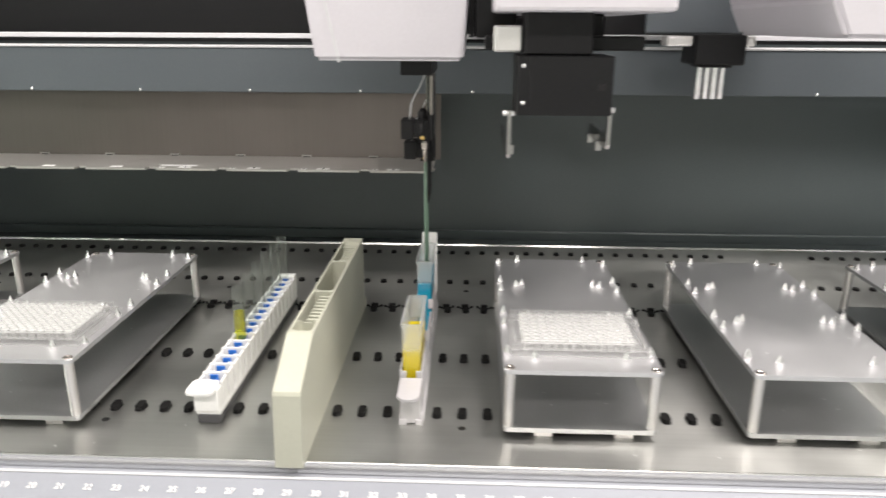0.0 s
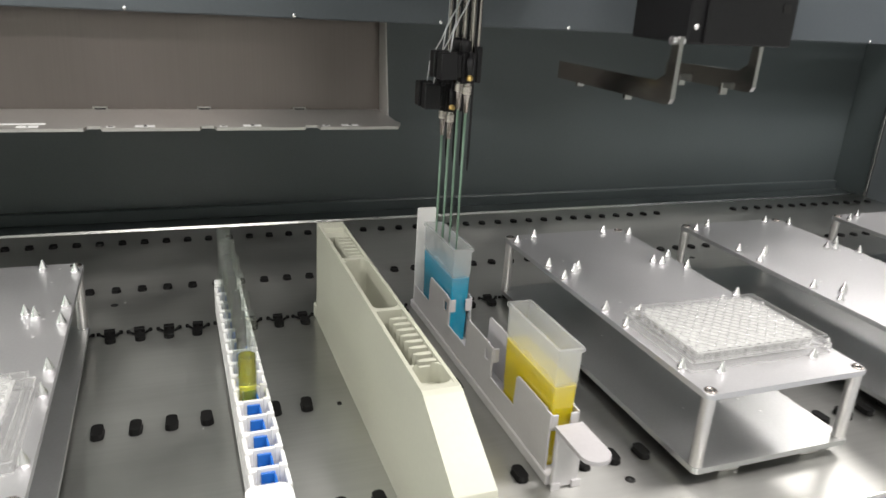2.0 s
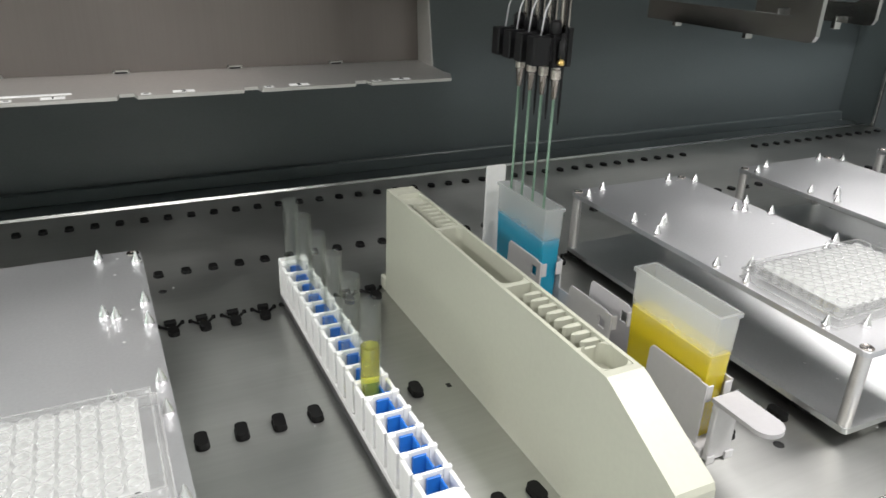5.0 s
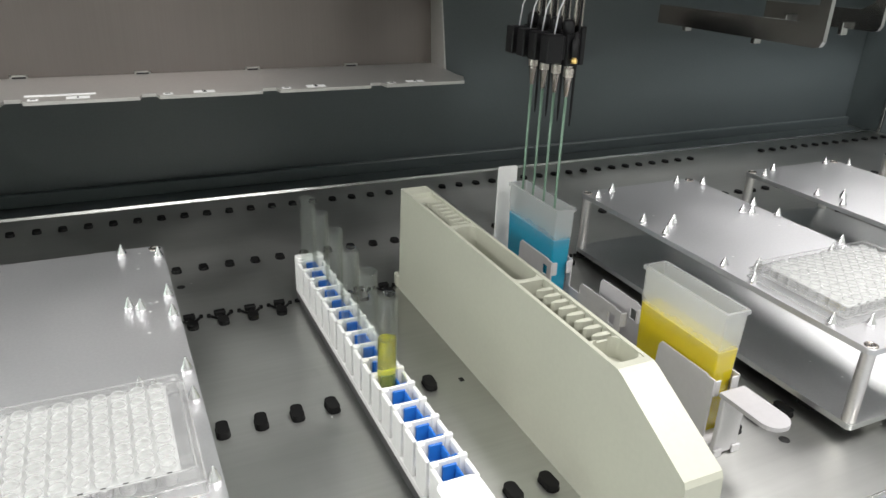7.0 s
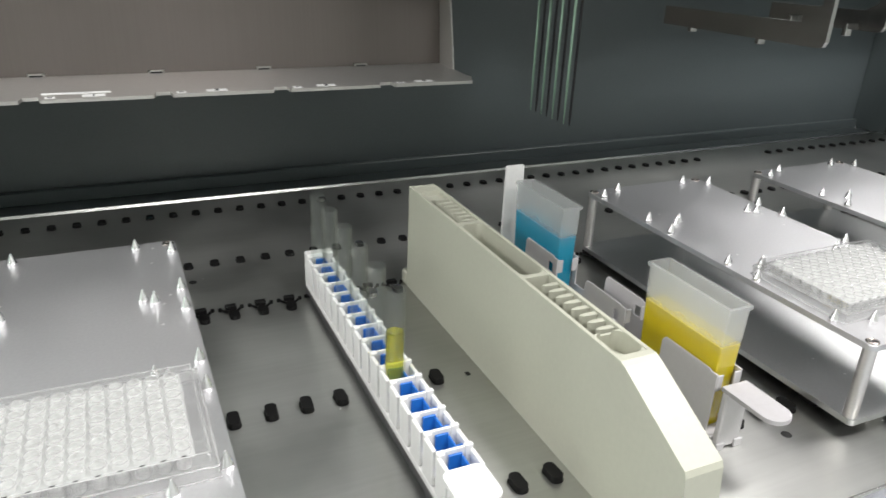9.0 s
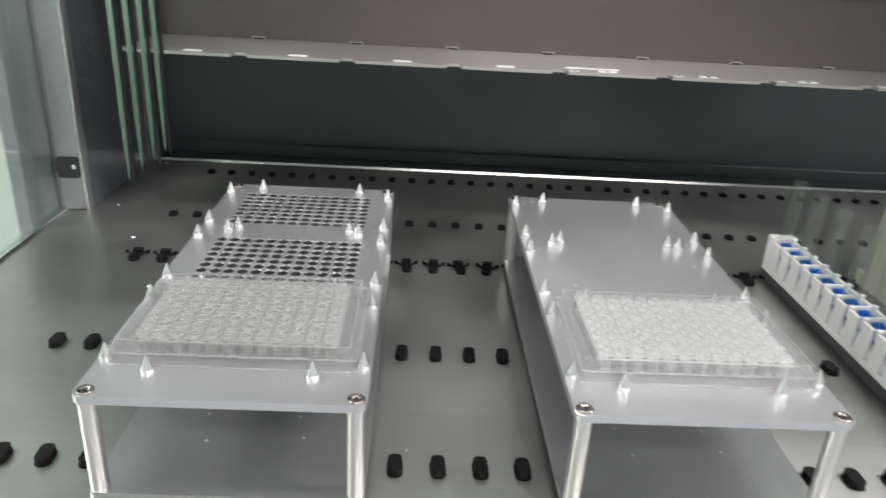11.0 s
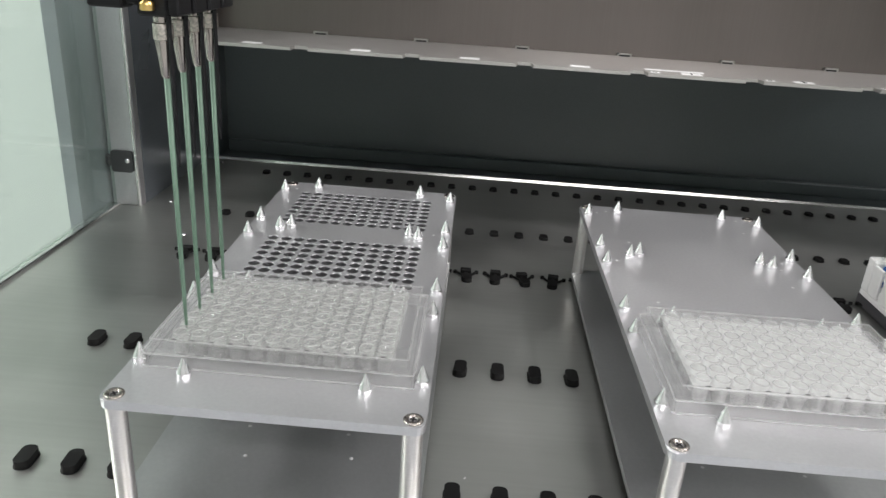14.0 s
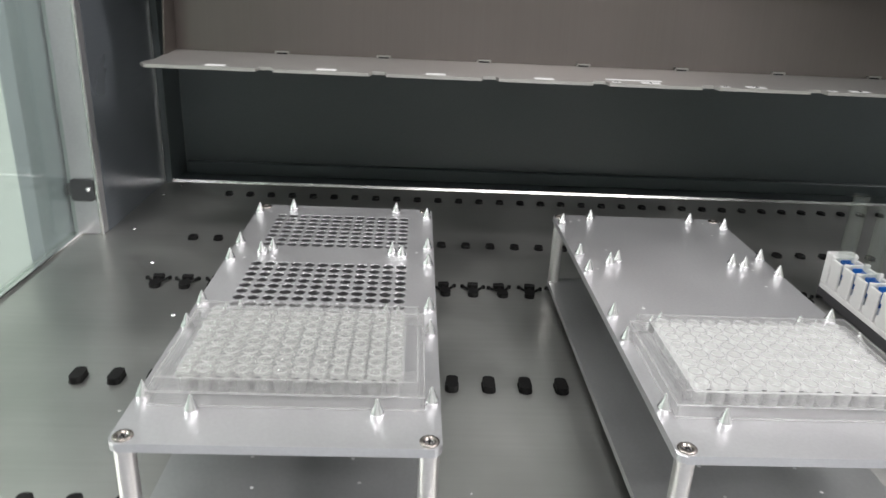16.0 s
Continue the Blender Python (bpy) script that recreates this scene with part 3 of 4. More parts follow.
def well_plate(cx, cy, label, well, web):
    p = thing("well_plate", label, "well plate", "clear well plates on the carriers", (cx, cy, CTOP))
    sk = B()
    x, y = PW / 2, PD / 2
    for a, b, c, d in ((-x, x, -y, -y + 0.0012), (-x, x, y - 0.0012, y), (-x, -x + 0.0012, -y + 0.0012, y - 0.0012), (x - 0.0012, x, -y + 0.0012, y - 0.0012)):
        box(sk, a, b, c, d, 0.0004, 0.0072, 0.0003)
    part("skirt", sk, CLEAR, p, "clear outer skirt")
    x2, y2 = x - 0.0022, y - 0.0022
    st = B()
    prism(st, rounded(-x, x, -y, y, 0.003, 3), 0.0072, 0.0080, "Z")
    part("step", st, CLEAR, p)
    rim = B()
    for a, b, c, d in ((-x2, x2, -y2, -y2 + 0.0011), (-x2, x2, y2 - 0.0011, y2), (-x2, -x2 + 0.0011, -y2 + 0.0011, y2 - 0.0011), (x2 - 0.0011, x2, -y2 + 0.0011, y2 - 0.0011)):
        box(rim, a, b, c, d, 0.0080, 0.0142, 0.0003)
    rim_ob = part("rim", rim, CLEAR, p, "clear upright rim")
    # Upper faces take the same whiter copy, coloured as lit.
    rim_ob.data.materials.append(WELL_RIM)
    for f in rim_ob.data.polygons:
        if f.normal.z > 0.5:
            f.material_index = 1
    # Pale bars draw the highlight along the skirt's foot and step edge.
    for z, k in ((0.0004, 0.0004), (0.0073, 0.0002)):
        trim_bm = B()
        a, b = x + k, y + k
        for q in ((-a, a, -b - 0.0006, -b), (-a, a, b, b + 0.0006), (-a - 0.0006, -a, -b, b), (a, a + 0.0006, -b, b)):
            box(trim_bm, *q, z, z + 0.0008)
        part("edge_highlight", trim_bm, WELL_RIM, p)
    part("web", box(B(), -0.0545, 0.0545, -0.0365, 0.0365, 0.0104, 0.0110), web, p)
    for sx in (-1, 1):
        for yy in (-y2 + 0.012, y2 - 0.012):
            part("rib", box(B(), min(sx * 0.0545, sx * x2), max(sx * 0.0545, sx * x2), yy - 0.0006, yy + 0.0006, 0.0080, 0.0126), CLEAR, p)
    part("rib", box(B(), -0.0005, 0.0005, -y2 - 0.001, -y + 0.0075, 0.0080, 0.0128), CLEAR, p)
    for i in range(12):
        piece("slot", NICK, p, pose(-0.0495 + 0.009 * i, -y2 + 0.0006, 0.0143))
        for j in range(8):
            piece("well", well, p, pose(-0.0495 + 0.009 * i, -0.0315 + 0.009 * j, 0))
    return p


well_plate(XA + CW / 2, YA + SPOT + 0.0018, "clear plastic well plate under the needles", WELL, CLEAR_WELL)
well_plate(XB + CW / 2, YB + SPOT + 0.0018, "whitish clear plastic well plate on plain carrier", WHITE_WELL, HAZY_WELL)
well_plate(XC + CW / 2, YC + SPOT + 0.0018, "whitish clear plastic well plate beside the yellow trough", WHITE_WELL, HAZY_WELL)

# ---- tube rack ----
RX0, RX1, RY0 = -0.1575, -0.1335, 0.926
SLOT0, SLOT_STEP = 0.9480, 0.0190
rack = thing("tube_rack", "long white plastic tube rack with blue inserts", "tube rack")
part("base_strip", box(B(), RX0 + 0.001, RX1 - 0.001, RY0 + 0.004, 1.254, 0.0, 0.0098, 0.0008), material("dark_grey_rail", (0.09, 0.09, 0.095), 0.4, 0.3, 0.05, (300, 300, 300)), rack, "dark grey base rail")
body = B()
box(body, RX0, RX1, RY0 + 0.004, 1.2505, 0.010, 0.0150, 0.0006)
box(body, RX0, RX1, RY0, SLOT0 - 0.0085, 0.0151, 0.0384, 0.0008)
box(body, RX0, RX1, SLOT0 + 15 * SLOT_STEP + 0.0085, 1.2510, 0.0151, 0.0445, 0.0008)
part("body", body, WHITE, rack, "white body")
tongue = B()
prism(tongue, rounded(RX0 - 0.0035, RX1 - 0.0015, RY0 - 0.0125, RY0 + 0.016, 0.006, 6), 0.0385, 0.0412, "Z")
part("handle", tongue, WHITE, rack, "rounded white finger grip")


def cell_mesh():
    """One bay of the rack: upright side walls parted by tall slots, a white floor, and the web before the next bay."""
    bm = B()
    h = SLOT_STEP / 2
    box(bm, RX0, RX0 + 0.0026, -h + 0.0026, h - 0.0026, 0.0152, 0.0410, 0.0006)
    box(bm, RX0 + 0.0004, RX0 + 0.0050, h - 0.0046, h - 0.0002, 0.0330, 0.0432, 0.0006)
    box(bm, RX1 - 0.0024, RX1, -h + 0.0022, h - 0.0022, 0.0152, 0.0405, 0.0006)
    box(bm, RX0 + 0.0050, RX1 - 0.0056, h - 0.0020, h - 0.0002, 0.0152, 0.0428, 0.0004)
    box(bm, RX1 - 0.0056, RX1 - 0.0006, h - 0.0026, h + 0.0004, 0.0300, 0.0438, 0.0005)
    box(bm, RX0 + 0.0027, RX1 - 0.0026, -h + 0.0002, h - 0.0021, 0.0152, 0.0215, 0.0003)
    return bm


def insert_mesh():
    """The blue spring clip of one bay: a back leaf, a side leaf with a bent lip, and a low front leaf."""
    bm = B()
    box(bm, RX0 + 0.0074, RX0 + 0.0160, 0.0052, 0.0068, 0.0216, 0.0405, 0.0004)
    box(bm, RX0 + 0.0150, RX0 + 0.0164, -0.0048, 0.0052, 0.0216, 0.0392, 0.0004)
    box(bm, RX0 + 0.0164, RX0 + 0.0204, -0.0056, -0.0044, 0.0260, 0.0395, 0.0004)
    box(bm, RX0 + 0.0104, RX0 + 0.0150, -0.0050, -0.0038, 0.0216, 0.0320, 0.0004)
    return bm


CELL, INSERT = mesh_of("bay", cell_mesh(), WHITE), mesh_of("insert", insert_mesh(), BLUE)
for i in range(16):
    piece("bay", CELL, rack, pose(0, SLOT0 + SLOT_STEP * i, 0))
    piece("insert", INSERT, rack, pose(0, SLOT0 + SLOT_STEP * i, 0))
TCX = (RX0 + RX1) / 2 - 0.0022


def test_tube(slot, filled):
    z0, top, r = 0.0200, 0.1010, 0.0070
    t = thing("test_tube", "glass test tube with yellow liquid in the rack" if filled else "empty clear glass test tube in the rack", "test tube",
              "test tubes in the rack", (TCX, SLOT0 + 0.0042 + SLOT_STEP * (slot - 1), z0))
    h = top - z0
    part("tube", lathe(B(), [(0, 0), (0.0035, 0.0010), (0.0060, 0.0034), (r, 0.0068), (r, h - 0.001), (r - 0.0004, h), (r - 0.0009, h - 0.0006), (r - 0.0009, 0.0072), (0.0048, 0.0040), (0, 0.0016)], n=28), GLASS, t)
    if filled:
        part("liquid", lathe(B(), [(0, 0.0018), (0.0048, 0.0042), (0.0059, 0.0074), (0.0059, 0.0500), (0.0056, 0.0494), (0, 0.0490)], n=24), LIME_LIQ, t, "clear yellow-green liquid")
    return t


for s in (6, 8, 10, 12, 14, 16):
    test_tube(s, s == 6)

# ---- ivory trough ----
IX0, IX1, ITOP = -0.0626, -0.0380, 0.1000
wash = thing("wash_station", "ivory plastic block with ribbed wells in its top", "wash station")
PROFILE = [(0.860, 0.0), (0.8655, 0.067), (0.8670, 0.0705), (0.9215, 0.0985), (0.9255, ITOP), (1.2375, ITOP), (1.2390, 0.0)]
WT = 0.0026
side_l = prism(B(), PROFILE, IX0, IX0 + WT, "X")
part("side_wall", side_l, IVORY, wash)
part("side_wall", prism(B(), PROFILE, IX1 - WT, IX1, "X"), IVORY, wash)
core = B()
prism(core, [(0.860, 0.0), (0.8655, 0.067), (0.8670, 0.0705), (0.9215, 0.0985), (0.9255, ITOP), (0.9305, ITOP), (0.9315, 0.086), (0.9560, 0.086), (0.9570, 0.060),
             (1.0350, 0.060), (1.0350, ITOP - 0.0004), (1.0395, ITOP - 0.0004), (1.0400, 0.062), (1.1370, 0.062), (1.1375, ITOP - 0.0004), (1.1425, ITOP - 0.0004), (1.1430, 0.066),
             (1.2055, 0.066), (1.2065, ITOP - 0.004), (1.2195, ITOP - 0.004), (1.2205, ITOP), (1.2375, ITOP), (1.2390, 0.0)], IX0 + WT, IX1 - WT, "X")
part("core", core, IVORY, wash, "ivory core with three wells")
part("foot", box(B(), IX0 - 0.0012, IX1 + 0.0012, 1.2395, 1.2495, 0.0, 0.0140, 0.0015), IVORY, wash)


def fillet(bm, cx, cy, sx, sy, r, z0, z1):
    """The rounded inner corner of a pocket; sx and sy point into the pocket."""
    arc = [(cx + sx * r * (1 - math.sin(radians(15 * i))), cy + sy * r * (1 - math.cos(radians(15 * i)))) for i in range(7)]
    prism(bm, [(cx, cy)] + (arc if sx * sy > 0 else arc[::-1]), z0, z1, "Z")


for py0, py1, floor_z, r in ((0.9315, 0.9560, 0.0862, 0.0060), (1.0400, 1.1370, 0.0622, 0.0060)):
    for cx, sx in ((IX0 + WT, 1), (IX1 - WT, -1)):
        for cy, sy in ((py0, 1), (py1, -1)):
            corner = B()
            fillet(corner, cx, cy, sx, sy, r, floor_z, ITOP - 0.0006)
            part("pocket_corner", corner, IVORY, wash)


def rib_mesh(w, d):
    bm = B()
    prism(bm, [(0, -d), (w * 0.55, -d), (w * 0.85, -d * 0.6), (w, 0), (w * 0.85, d * 0.6), (w * 0.55, d), (0, d)], 0.068, ITOP - 0.0016, "Z")
    return bm


RIB = mesh_of("rib", rib_mesh(0.0125, 0.0019), IVORY)
for i in range(8):
    piece("rib", RIB, wash, pose(IX1 - WT - 0.0001, 0.9620 + 0.0088 * i, 0, 0, 0, 180))
for i in range(7):
    piece("rib", RIB, wash, pose(IX1 - WT - 0.0001, 1.1490 + 0.0085 * i, 0, 0, 0, 180))
part("divider", box(B(), IX0 + WT, IX1 - WT, 0.9562, 0.9582, 0.0605, ITOP - 0.003), IVORY, wash)

# ---- reagent troughs and their holder ----
TXL, TXR = 0.0392, 0.0612
holder = thing("trough_holder", "pale grey metal holder for three reagent troughs", "holder")
part("base_strip", box(B(), TXL - 0.0012, TXR + 0.0012, 0.943, 1.2475, 0.0, 0.0085, 0.0008), RACK, holder)


def side_sheet(x, y0, y1, low, high, window):
    """An upright sheet: a low strip, and a raised shield, which may have a square window near its front corner."""
    bm = B()
    x1 = x + 0.0012
    box(bm, x, x1, y0 - 0.0005, y1 + 0.0400, 0.0086, low)
    box(bm, x, x1, y0 - 0.0005, y0 + 0.0060, low, high - 0.0010)
    if window:
        box(bm, x, x1, y0 + 0.0060, y0 + 0.0135, low, high - 0.0160)
        box(bm, x, x1, y0 + 0.0060, y0 + 0.0135, high - 0.0070, high)
    else:
        box(bm, x, x1, y0 + 0.0060, y0 + 0.0135, low, high)
    prism(bm, [(y0 + 0.0135, low), (y1 - 0.0030, low), (y1 - 0.0040, high - 0.0030), (y1 - 0.0065, high), (y0 + 0.0135, high)], x, x1, "X")
    return bm


for cy0, cy1 in ((0.9490, 1.0060), (1.0460, 1.1030), (1.1420, 1.1990)):
    for x in (TXL, TXR - 0.0012):
        part("side_sheet", side_sheet(x, cy0, cy1, 0.0270, 0.0540, cy0 > 1.0), RACK, holder)
    for x0, x1 in ((TXL + 0.0013, TXL + 0.0062), (TXR - 0.0062, TXR - 0.0013)):
        part("front_tab", box(B(), x0, x1, cy0 - 0.0008, cy0 + 0.0004, 0.0400, 0.0520, 0.0004), RACK, holder)
grip = B()
box(grip, TXL + 0.001, TXR - 0.001, 0.9380, 0.9425, 0.0010, 0.0440, 0.0008)
part("post", grip, RACK, holder, "pale front post")
for fx in (TXL - 0.0004, TXR - 0.0066):
    part("foot", box(B(), fx, fx + 0.0070, 0.9362, 0.9379, 0.0, 0.0060, 0.0004), RACK, holder)
lug = B()
prism(lug, [q for q in rounded(TXL + 0.0010, TXR, 0.9005, 0.9435, 0.0098, 8) if q[1] < 0.921] + [(TXR, 0.9435), (TXL + 0.0010, 0.9435)], 0.0442, 0.0472, "Z")
part("handle", lug, GRIP, holder, "rounded grey finger grip")
bp = B()
prism(bp, rounded(TXL + 0.0015, TXR - 0.0005, 0.0066, 0.1075, 0.002, 4), 1.2450, 1.2470, "Y")
part("back_plate", bp, WHITE, holder, "tall white back plate")


def trough(y0, y1, mat, level, label):
    t = thing("reagent_trough", label, "trough", "reagent troughs in the holder", ((TXL + TXR) / 2, (y0 + y1) / 2, 0.0070))
    hw, hd, top, wall = 0.0090, (y1 - y0) / 2 - 0.001, 0.0925, 0.0009
    taper = 0.88

    def ring(bm, w, d, z):
        return [bm.verts.new((x, y, z)) for x, y in rounded(-w, w, -d, d, 0.0012, 3)]

    def skin(bm, rings):
        for a, b in zip(rings, rings[1:]):
            for i in range(len(a)):
                j = (i + 1) % len(a)
                bm.faces.new((a[i], a[j], b[j], b[i]))

    bm = B()
    rings = [ring(bm, hw * taper, hd * 0.94, 0.0), ring(bm, hw, hd, top - 0.003), ring(bm, hw + 0.0012, hd + 0.0012, top - 0.0028), ring(bm, hw + 0.0012, hd + 0.0012, top),
             ring(bm, hw - wall, hd - wall, top), ring(bm, hw * taper - wall, hd * 0.94 - wall, wall)]
    skin(bm, rings)
    bm.faces.new(rings[0])
    bm.faces.new(rings[-1])
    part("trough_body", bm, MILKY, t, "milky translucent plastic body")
    lq = B()
    f = level / top
    g = 0.00025
    a = ring(lq, hw * taper - g, hd * 0.94 - g, g)
    b = ring(lq, hw * (taper + (1 - taper) * f) - g, hd * (0.94 + 0.06 * f) - g, level)
    skin(lq, [a, b])
    lq.faces.new(a)
    lq.faces.new(b)
    part("liquid", lq, mat, t)
    return t


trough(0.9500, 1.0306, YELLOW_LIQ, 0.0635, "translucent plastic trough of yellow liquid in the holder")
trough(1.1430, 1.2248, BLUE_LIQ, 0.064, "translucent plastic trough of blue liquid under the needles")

# ---- pipetting arm ----
TIP_X = 0.0502
TIP_Y = [0.027, 0.009, -0.009, -0.027]
arm = thing("pipetting_arm", "pale grey pipetting arm with four green needles", "pipetting arm", "", (TIP_X, 1.193, 0.0))
hs = B()
prism(hs, [(-0.110, 0.336), (0.0445, 0.336), (0.0495, 0.420), (0.0495, 0.60), (-0.122, 0.60), (-0.122, 0.420)], -0.10, 0.10, "Y")
bmesh.ops.bevel(hs, geom=[e for e in hs.edges], offset=0.004, segments=2, affect="EDGES")
part("housing", hs, HOUSING, arm, "pale grey tapered housing")
# Pale strip drawn as the highlight along the housing's fold.
part("crease", prism(B(), [(-0.086, 0.3345), (-0.083, 0.3345), (-0.101, 0.418), (-0.104, 0.418)], -0.1009, -0.1002, "Y"), PALE, arm)
part("guide_block", box(B(), -0.026, 0.010, -0.045, 0.050, 0.318, 0.3338, 0.001), BLACK, arm, "black guide block")
part("slider", box(B(), 0.0500, 0.0558, -0.060, 0.140, 0.3593, 0.420), BLACK, arm, "black slider beside the housing")
arm_carriage = thing("arm_carriage", "black carriage riding on the bright guide rail", "carriage", "", (TIP_X, 1.193, 0.0))
part("carriage_body", box(B(), 0.056, 0.100, -0.080, 0.295, 0.3593, 0.420, 0.002), BLACK, arm_carriage)
part("rail_shoe", box(B(), 0.060, 0.096, 0.236, 0.254, 0.3591, 0.3594), NICKEL, arm_carriage)


def channel(y):
    """One pipetting channel; its origin is the needle's tip."""
    c = new("channel")
    c.empty_display_size = 0.01
    c.parent = arm
    c.location = (0, y, 0.06)
    L = 0.130
    part("needle", lathe(B(), [(0, 0.0), (0.00050, 0.0), (0.0008, 0.014), (0.0011, 0.030), (0.0013, L), (0, L)], n=12), NEEDLE, c, "thin green coated needle")
    part("nut", lathe(B(), [(0.0013, L - 0.001), (0.0021, L), (0.0037, L + 0.0150)], n=24), NICKEL, c, "tapered metal nut")
    part("collar", lathe(B(), [(0.0037, L + 0.0150), (0.0042, L + 0.0153), (0.0042, L + 0.0216), (0.0036, L + 0.0220)], n=24, flat=True), KNURL, c, "knurled metal collar")
    part("sleeve", lathe(B(), [(0.0036, L + 0.0221), (0.0036, L + 0.0300)], n=18), NICKEL, c)
    bk = B()
    box(bk, -0.0080, 0.0045, -0.0055, 0.0080, L + 0.0245, L + 0.0490, 0.0008)
    box(bk, 0.0047, 0.0095, -0.0060, 0.0085, L + 0.0250, L + 0.0545, 0.0008)
    box(bk, -0.0274, -0.0128, -0.0082, 0.0030, L + 0.0272, L + 0.0490, 0.0008)
    box(bk, -0.0130, -0.0078, -0.0040, 0.0028, L + 0.0290, L + 0.0470, 0.0004)
    part("clamp_block", bk, BLACK, c, "black clamp block")
    part("fitting", lathe(B(), [(0.0026, 0), (0.0030, 0.0008), (0.0030, 0.0030), (0.0018, 0.0036), (0.0018, 0.0048)], n=10), BRASS, c, "", pose(-0.0022, -0.0086, L + 0.0272, 0))
    part("plunger", lathe(B(), [(0.0029, 0), (0.0031, 0.0006), (0.0031, 0.0130), (0.0014, 0.0136), (0.0012, 0.0190), (0, 0.0192)], n=14), BLACK, c, "black plunger above the brass fitting", pose(-0.0022, -0.0086, L + 0.0320))
    part("cap", lathe(B(), [(0.0042, 0), (0.0048, 0.001), (0.0048, 0.008), (0.0030, 0.0105), (0, 0.0108)], n=14), BLACK, c, "", pose(-0.0040, 0, L + 0.0491))
    part("rod", lathe(B(), [(0.0016, 0.0), (0.0016, 0.22)], n=10), NICKEL, c, "", pose(0.0030, 0.003, L + 0.0491))
    part("rod", lathe(B(), [(0.0022, 0.0), (0.0022, 0.22)], n=10), NICKEL, c, "", pose(0.0072, 0.0015, L + 0.0546))
    part("lead", tube_path(B(), [(-0.018, -0.002, L + 0.0490), (-0.0165, -0.003, L + 0.066), (-0.012, -0.003, L + 0.076), (-0.006, -0.002, L + 0.086), (0.0, 0.0, L + 0.10), (0.001, 0.002, L + 0.20)], 0.0006, 6), PALE, c, "thin pale cable")
    return c


CHANNELS = [channel(y) for y in TIP_Y]
# the sensing rods hang from the guide block and stay while the needles rise
for y in TIP_Y:
    part("probe", lathe(B(), [(0, 0), (0.0005, 0.001), (0.0011, 0.010), (0.0011, 0.1515)], n=8), BLACK, arm, "thin black sensing rod", pose(0.0038, y - 0.0030, 0.1665))

# ---- gripper arm ----
gripper = thing("gripper_arm", "black gripper head with two bare metal fingers", "gripper")
GX0, GX1 = 0.1465, 0.236
part("head_box", box(B(), GX0, GX1, 1.010, 1.076, 0.2905, 0.345, 0.0012), BLACK, gripper, "black head box")
part("face_plate", box(B(), GX0 + 0.012, GX1 - 0.001, 1.0075, 1.0098, 0.2910, 0.3445, 0.0006), BLACK, gripper)
part("port", box(B(), 0.222, 0.2285, 1.0068, 1.0074, 0.314, 0.320), DARK, gripper)
for zz in (0.302, 0.336):
    piece("screw", screw_me, gripper, pose(GX0 + 0.006, 1.0096, zz, 90))
part("neck", box(B(), GX0 + 0.006, GX1 - 0.020, 1.015, 1.070, 0.3452, 0.395, 0.002), BLACK, gripper)
part("bracket", box(B(), GX0 - 0.022, GX0 + 0.004, 1.02, 1.05, 0.348, 0.372, 0.0015), POST, gripper, "bare metal bracket")
part("carriage_bar", box(B(), GX0 - 0.030, GX1 + 0.040, 1.072, 1.100, 0.348, 0.362, 0.0015), BLACK, gripper)
part("housing", box(B(), 0.124, 0.283, 0.985, 1.30, 0.3835, 0.60, 0.004, 2), HOUSING, gripper, "pale grey housing")
part("carriage", box(B(), 0.170, 0.240, 1.10, 1.49, 0.3593, 0.3834, 0.002), BLACK, gripper, "black carriage on the rail")


def finger(x, front, back, up):
    pts = [(0.0, 0.2955), (0.0, 0.2535), (0.002, 0.2500), (0.006, 0.2490), (0.012, 0.2490), (back - front, 0.2475), (back - front, 0.2620), (0.0190, 0.2640), (0.0090, 0.2700), (0.0075, 0.2955)]
    return prism(B(), [(front + y, z + up if z < 0.28 else z) for y, z in pts], x, x + 0.0035, "X")


for fx, front, back, d, up in ((0.1385, 1.0070, 1.168, 1, 0.0), (0.2385, 1.0400, 1.150, -1, 0.0045)):
    f = part("finger", finger(fx, front, back, up), FINGER, gripper, "bare metal finger")
    sx = fx + (0.0036 if d > 0 else -0.0066)
    part("pad", box(B(), sx, sx + 0.0066, back - 0.030, back - 0.026, 0.2440 + up, 0.2540 + up, 0.0005), FINGER, f)
    part("pad", box(B(), sx, sx + 0.0066, 1.066, 1.070, 0.2440 + up, 0.2540 + up, 0.0005), FINGER, f)
    part("pivot", lathe(B(), [(0.003, 0), (0.003, 0.010), (0.002, 0.011), (0, 0.011)], n=12), CHROME, f, "", pose(fx - 0.004, front + 0.004, 0.2925, 0, 90))

# ---- second pipetting head, parked ----
head2 = thing("washer_head", "black parked head with bright metal tip sleeves", "pipetting head")
part("body", box(B(), 0.3850, 0.4490, 1.277, 1.338, 0.3245, 0.3620, 0.002), BLACK, head2)
part("nose", box(B(), 0.3930, 0.4345, 1.280, 1.320, 0.3213, 0.3243, 0.001), BLACK, head2)
for i, sx in enumerate((0.3965, 0.4075, 0.4165, 0.4270)):
    part("sleeve", lathe(B(), [(0.0036, 0.0), (0.0043, 0.001), (0.0043, 0.0400)], n=14), CHROME, head2, "bright metal tip sleeve", pose(sx, 1.290 + 0.004 * (i % 2), 0.2812))
for bx, by in ((0.3500, 0.3845), (0.4495, 0.4630)):
    part("side_bracket", box(B(), bx, by, 1.285, 1.315, 0.3470, 0.3600, 0.003, 2), POST, head2, "bare metal bracket")
part("carriage", box(B(), 0.392, 0.442, 1.3505, 1.49, 0.3593, 0.3850, 0.002), BLACK, head2, "black carriage on the rail")
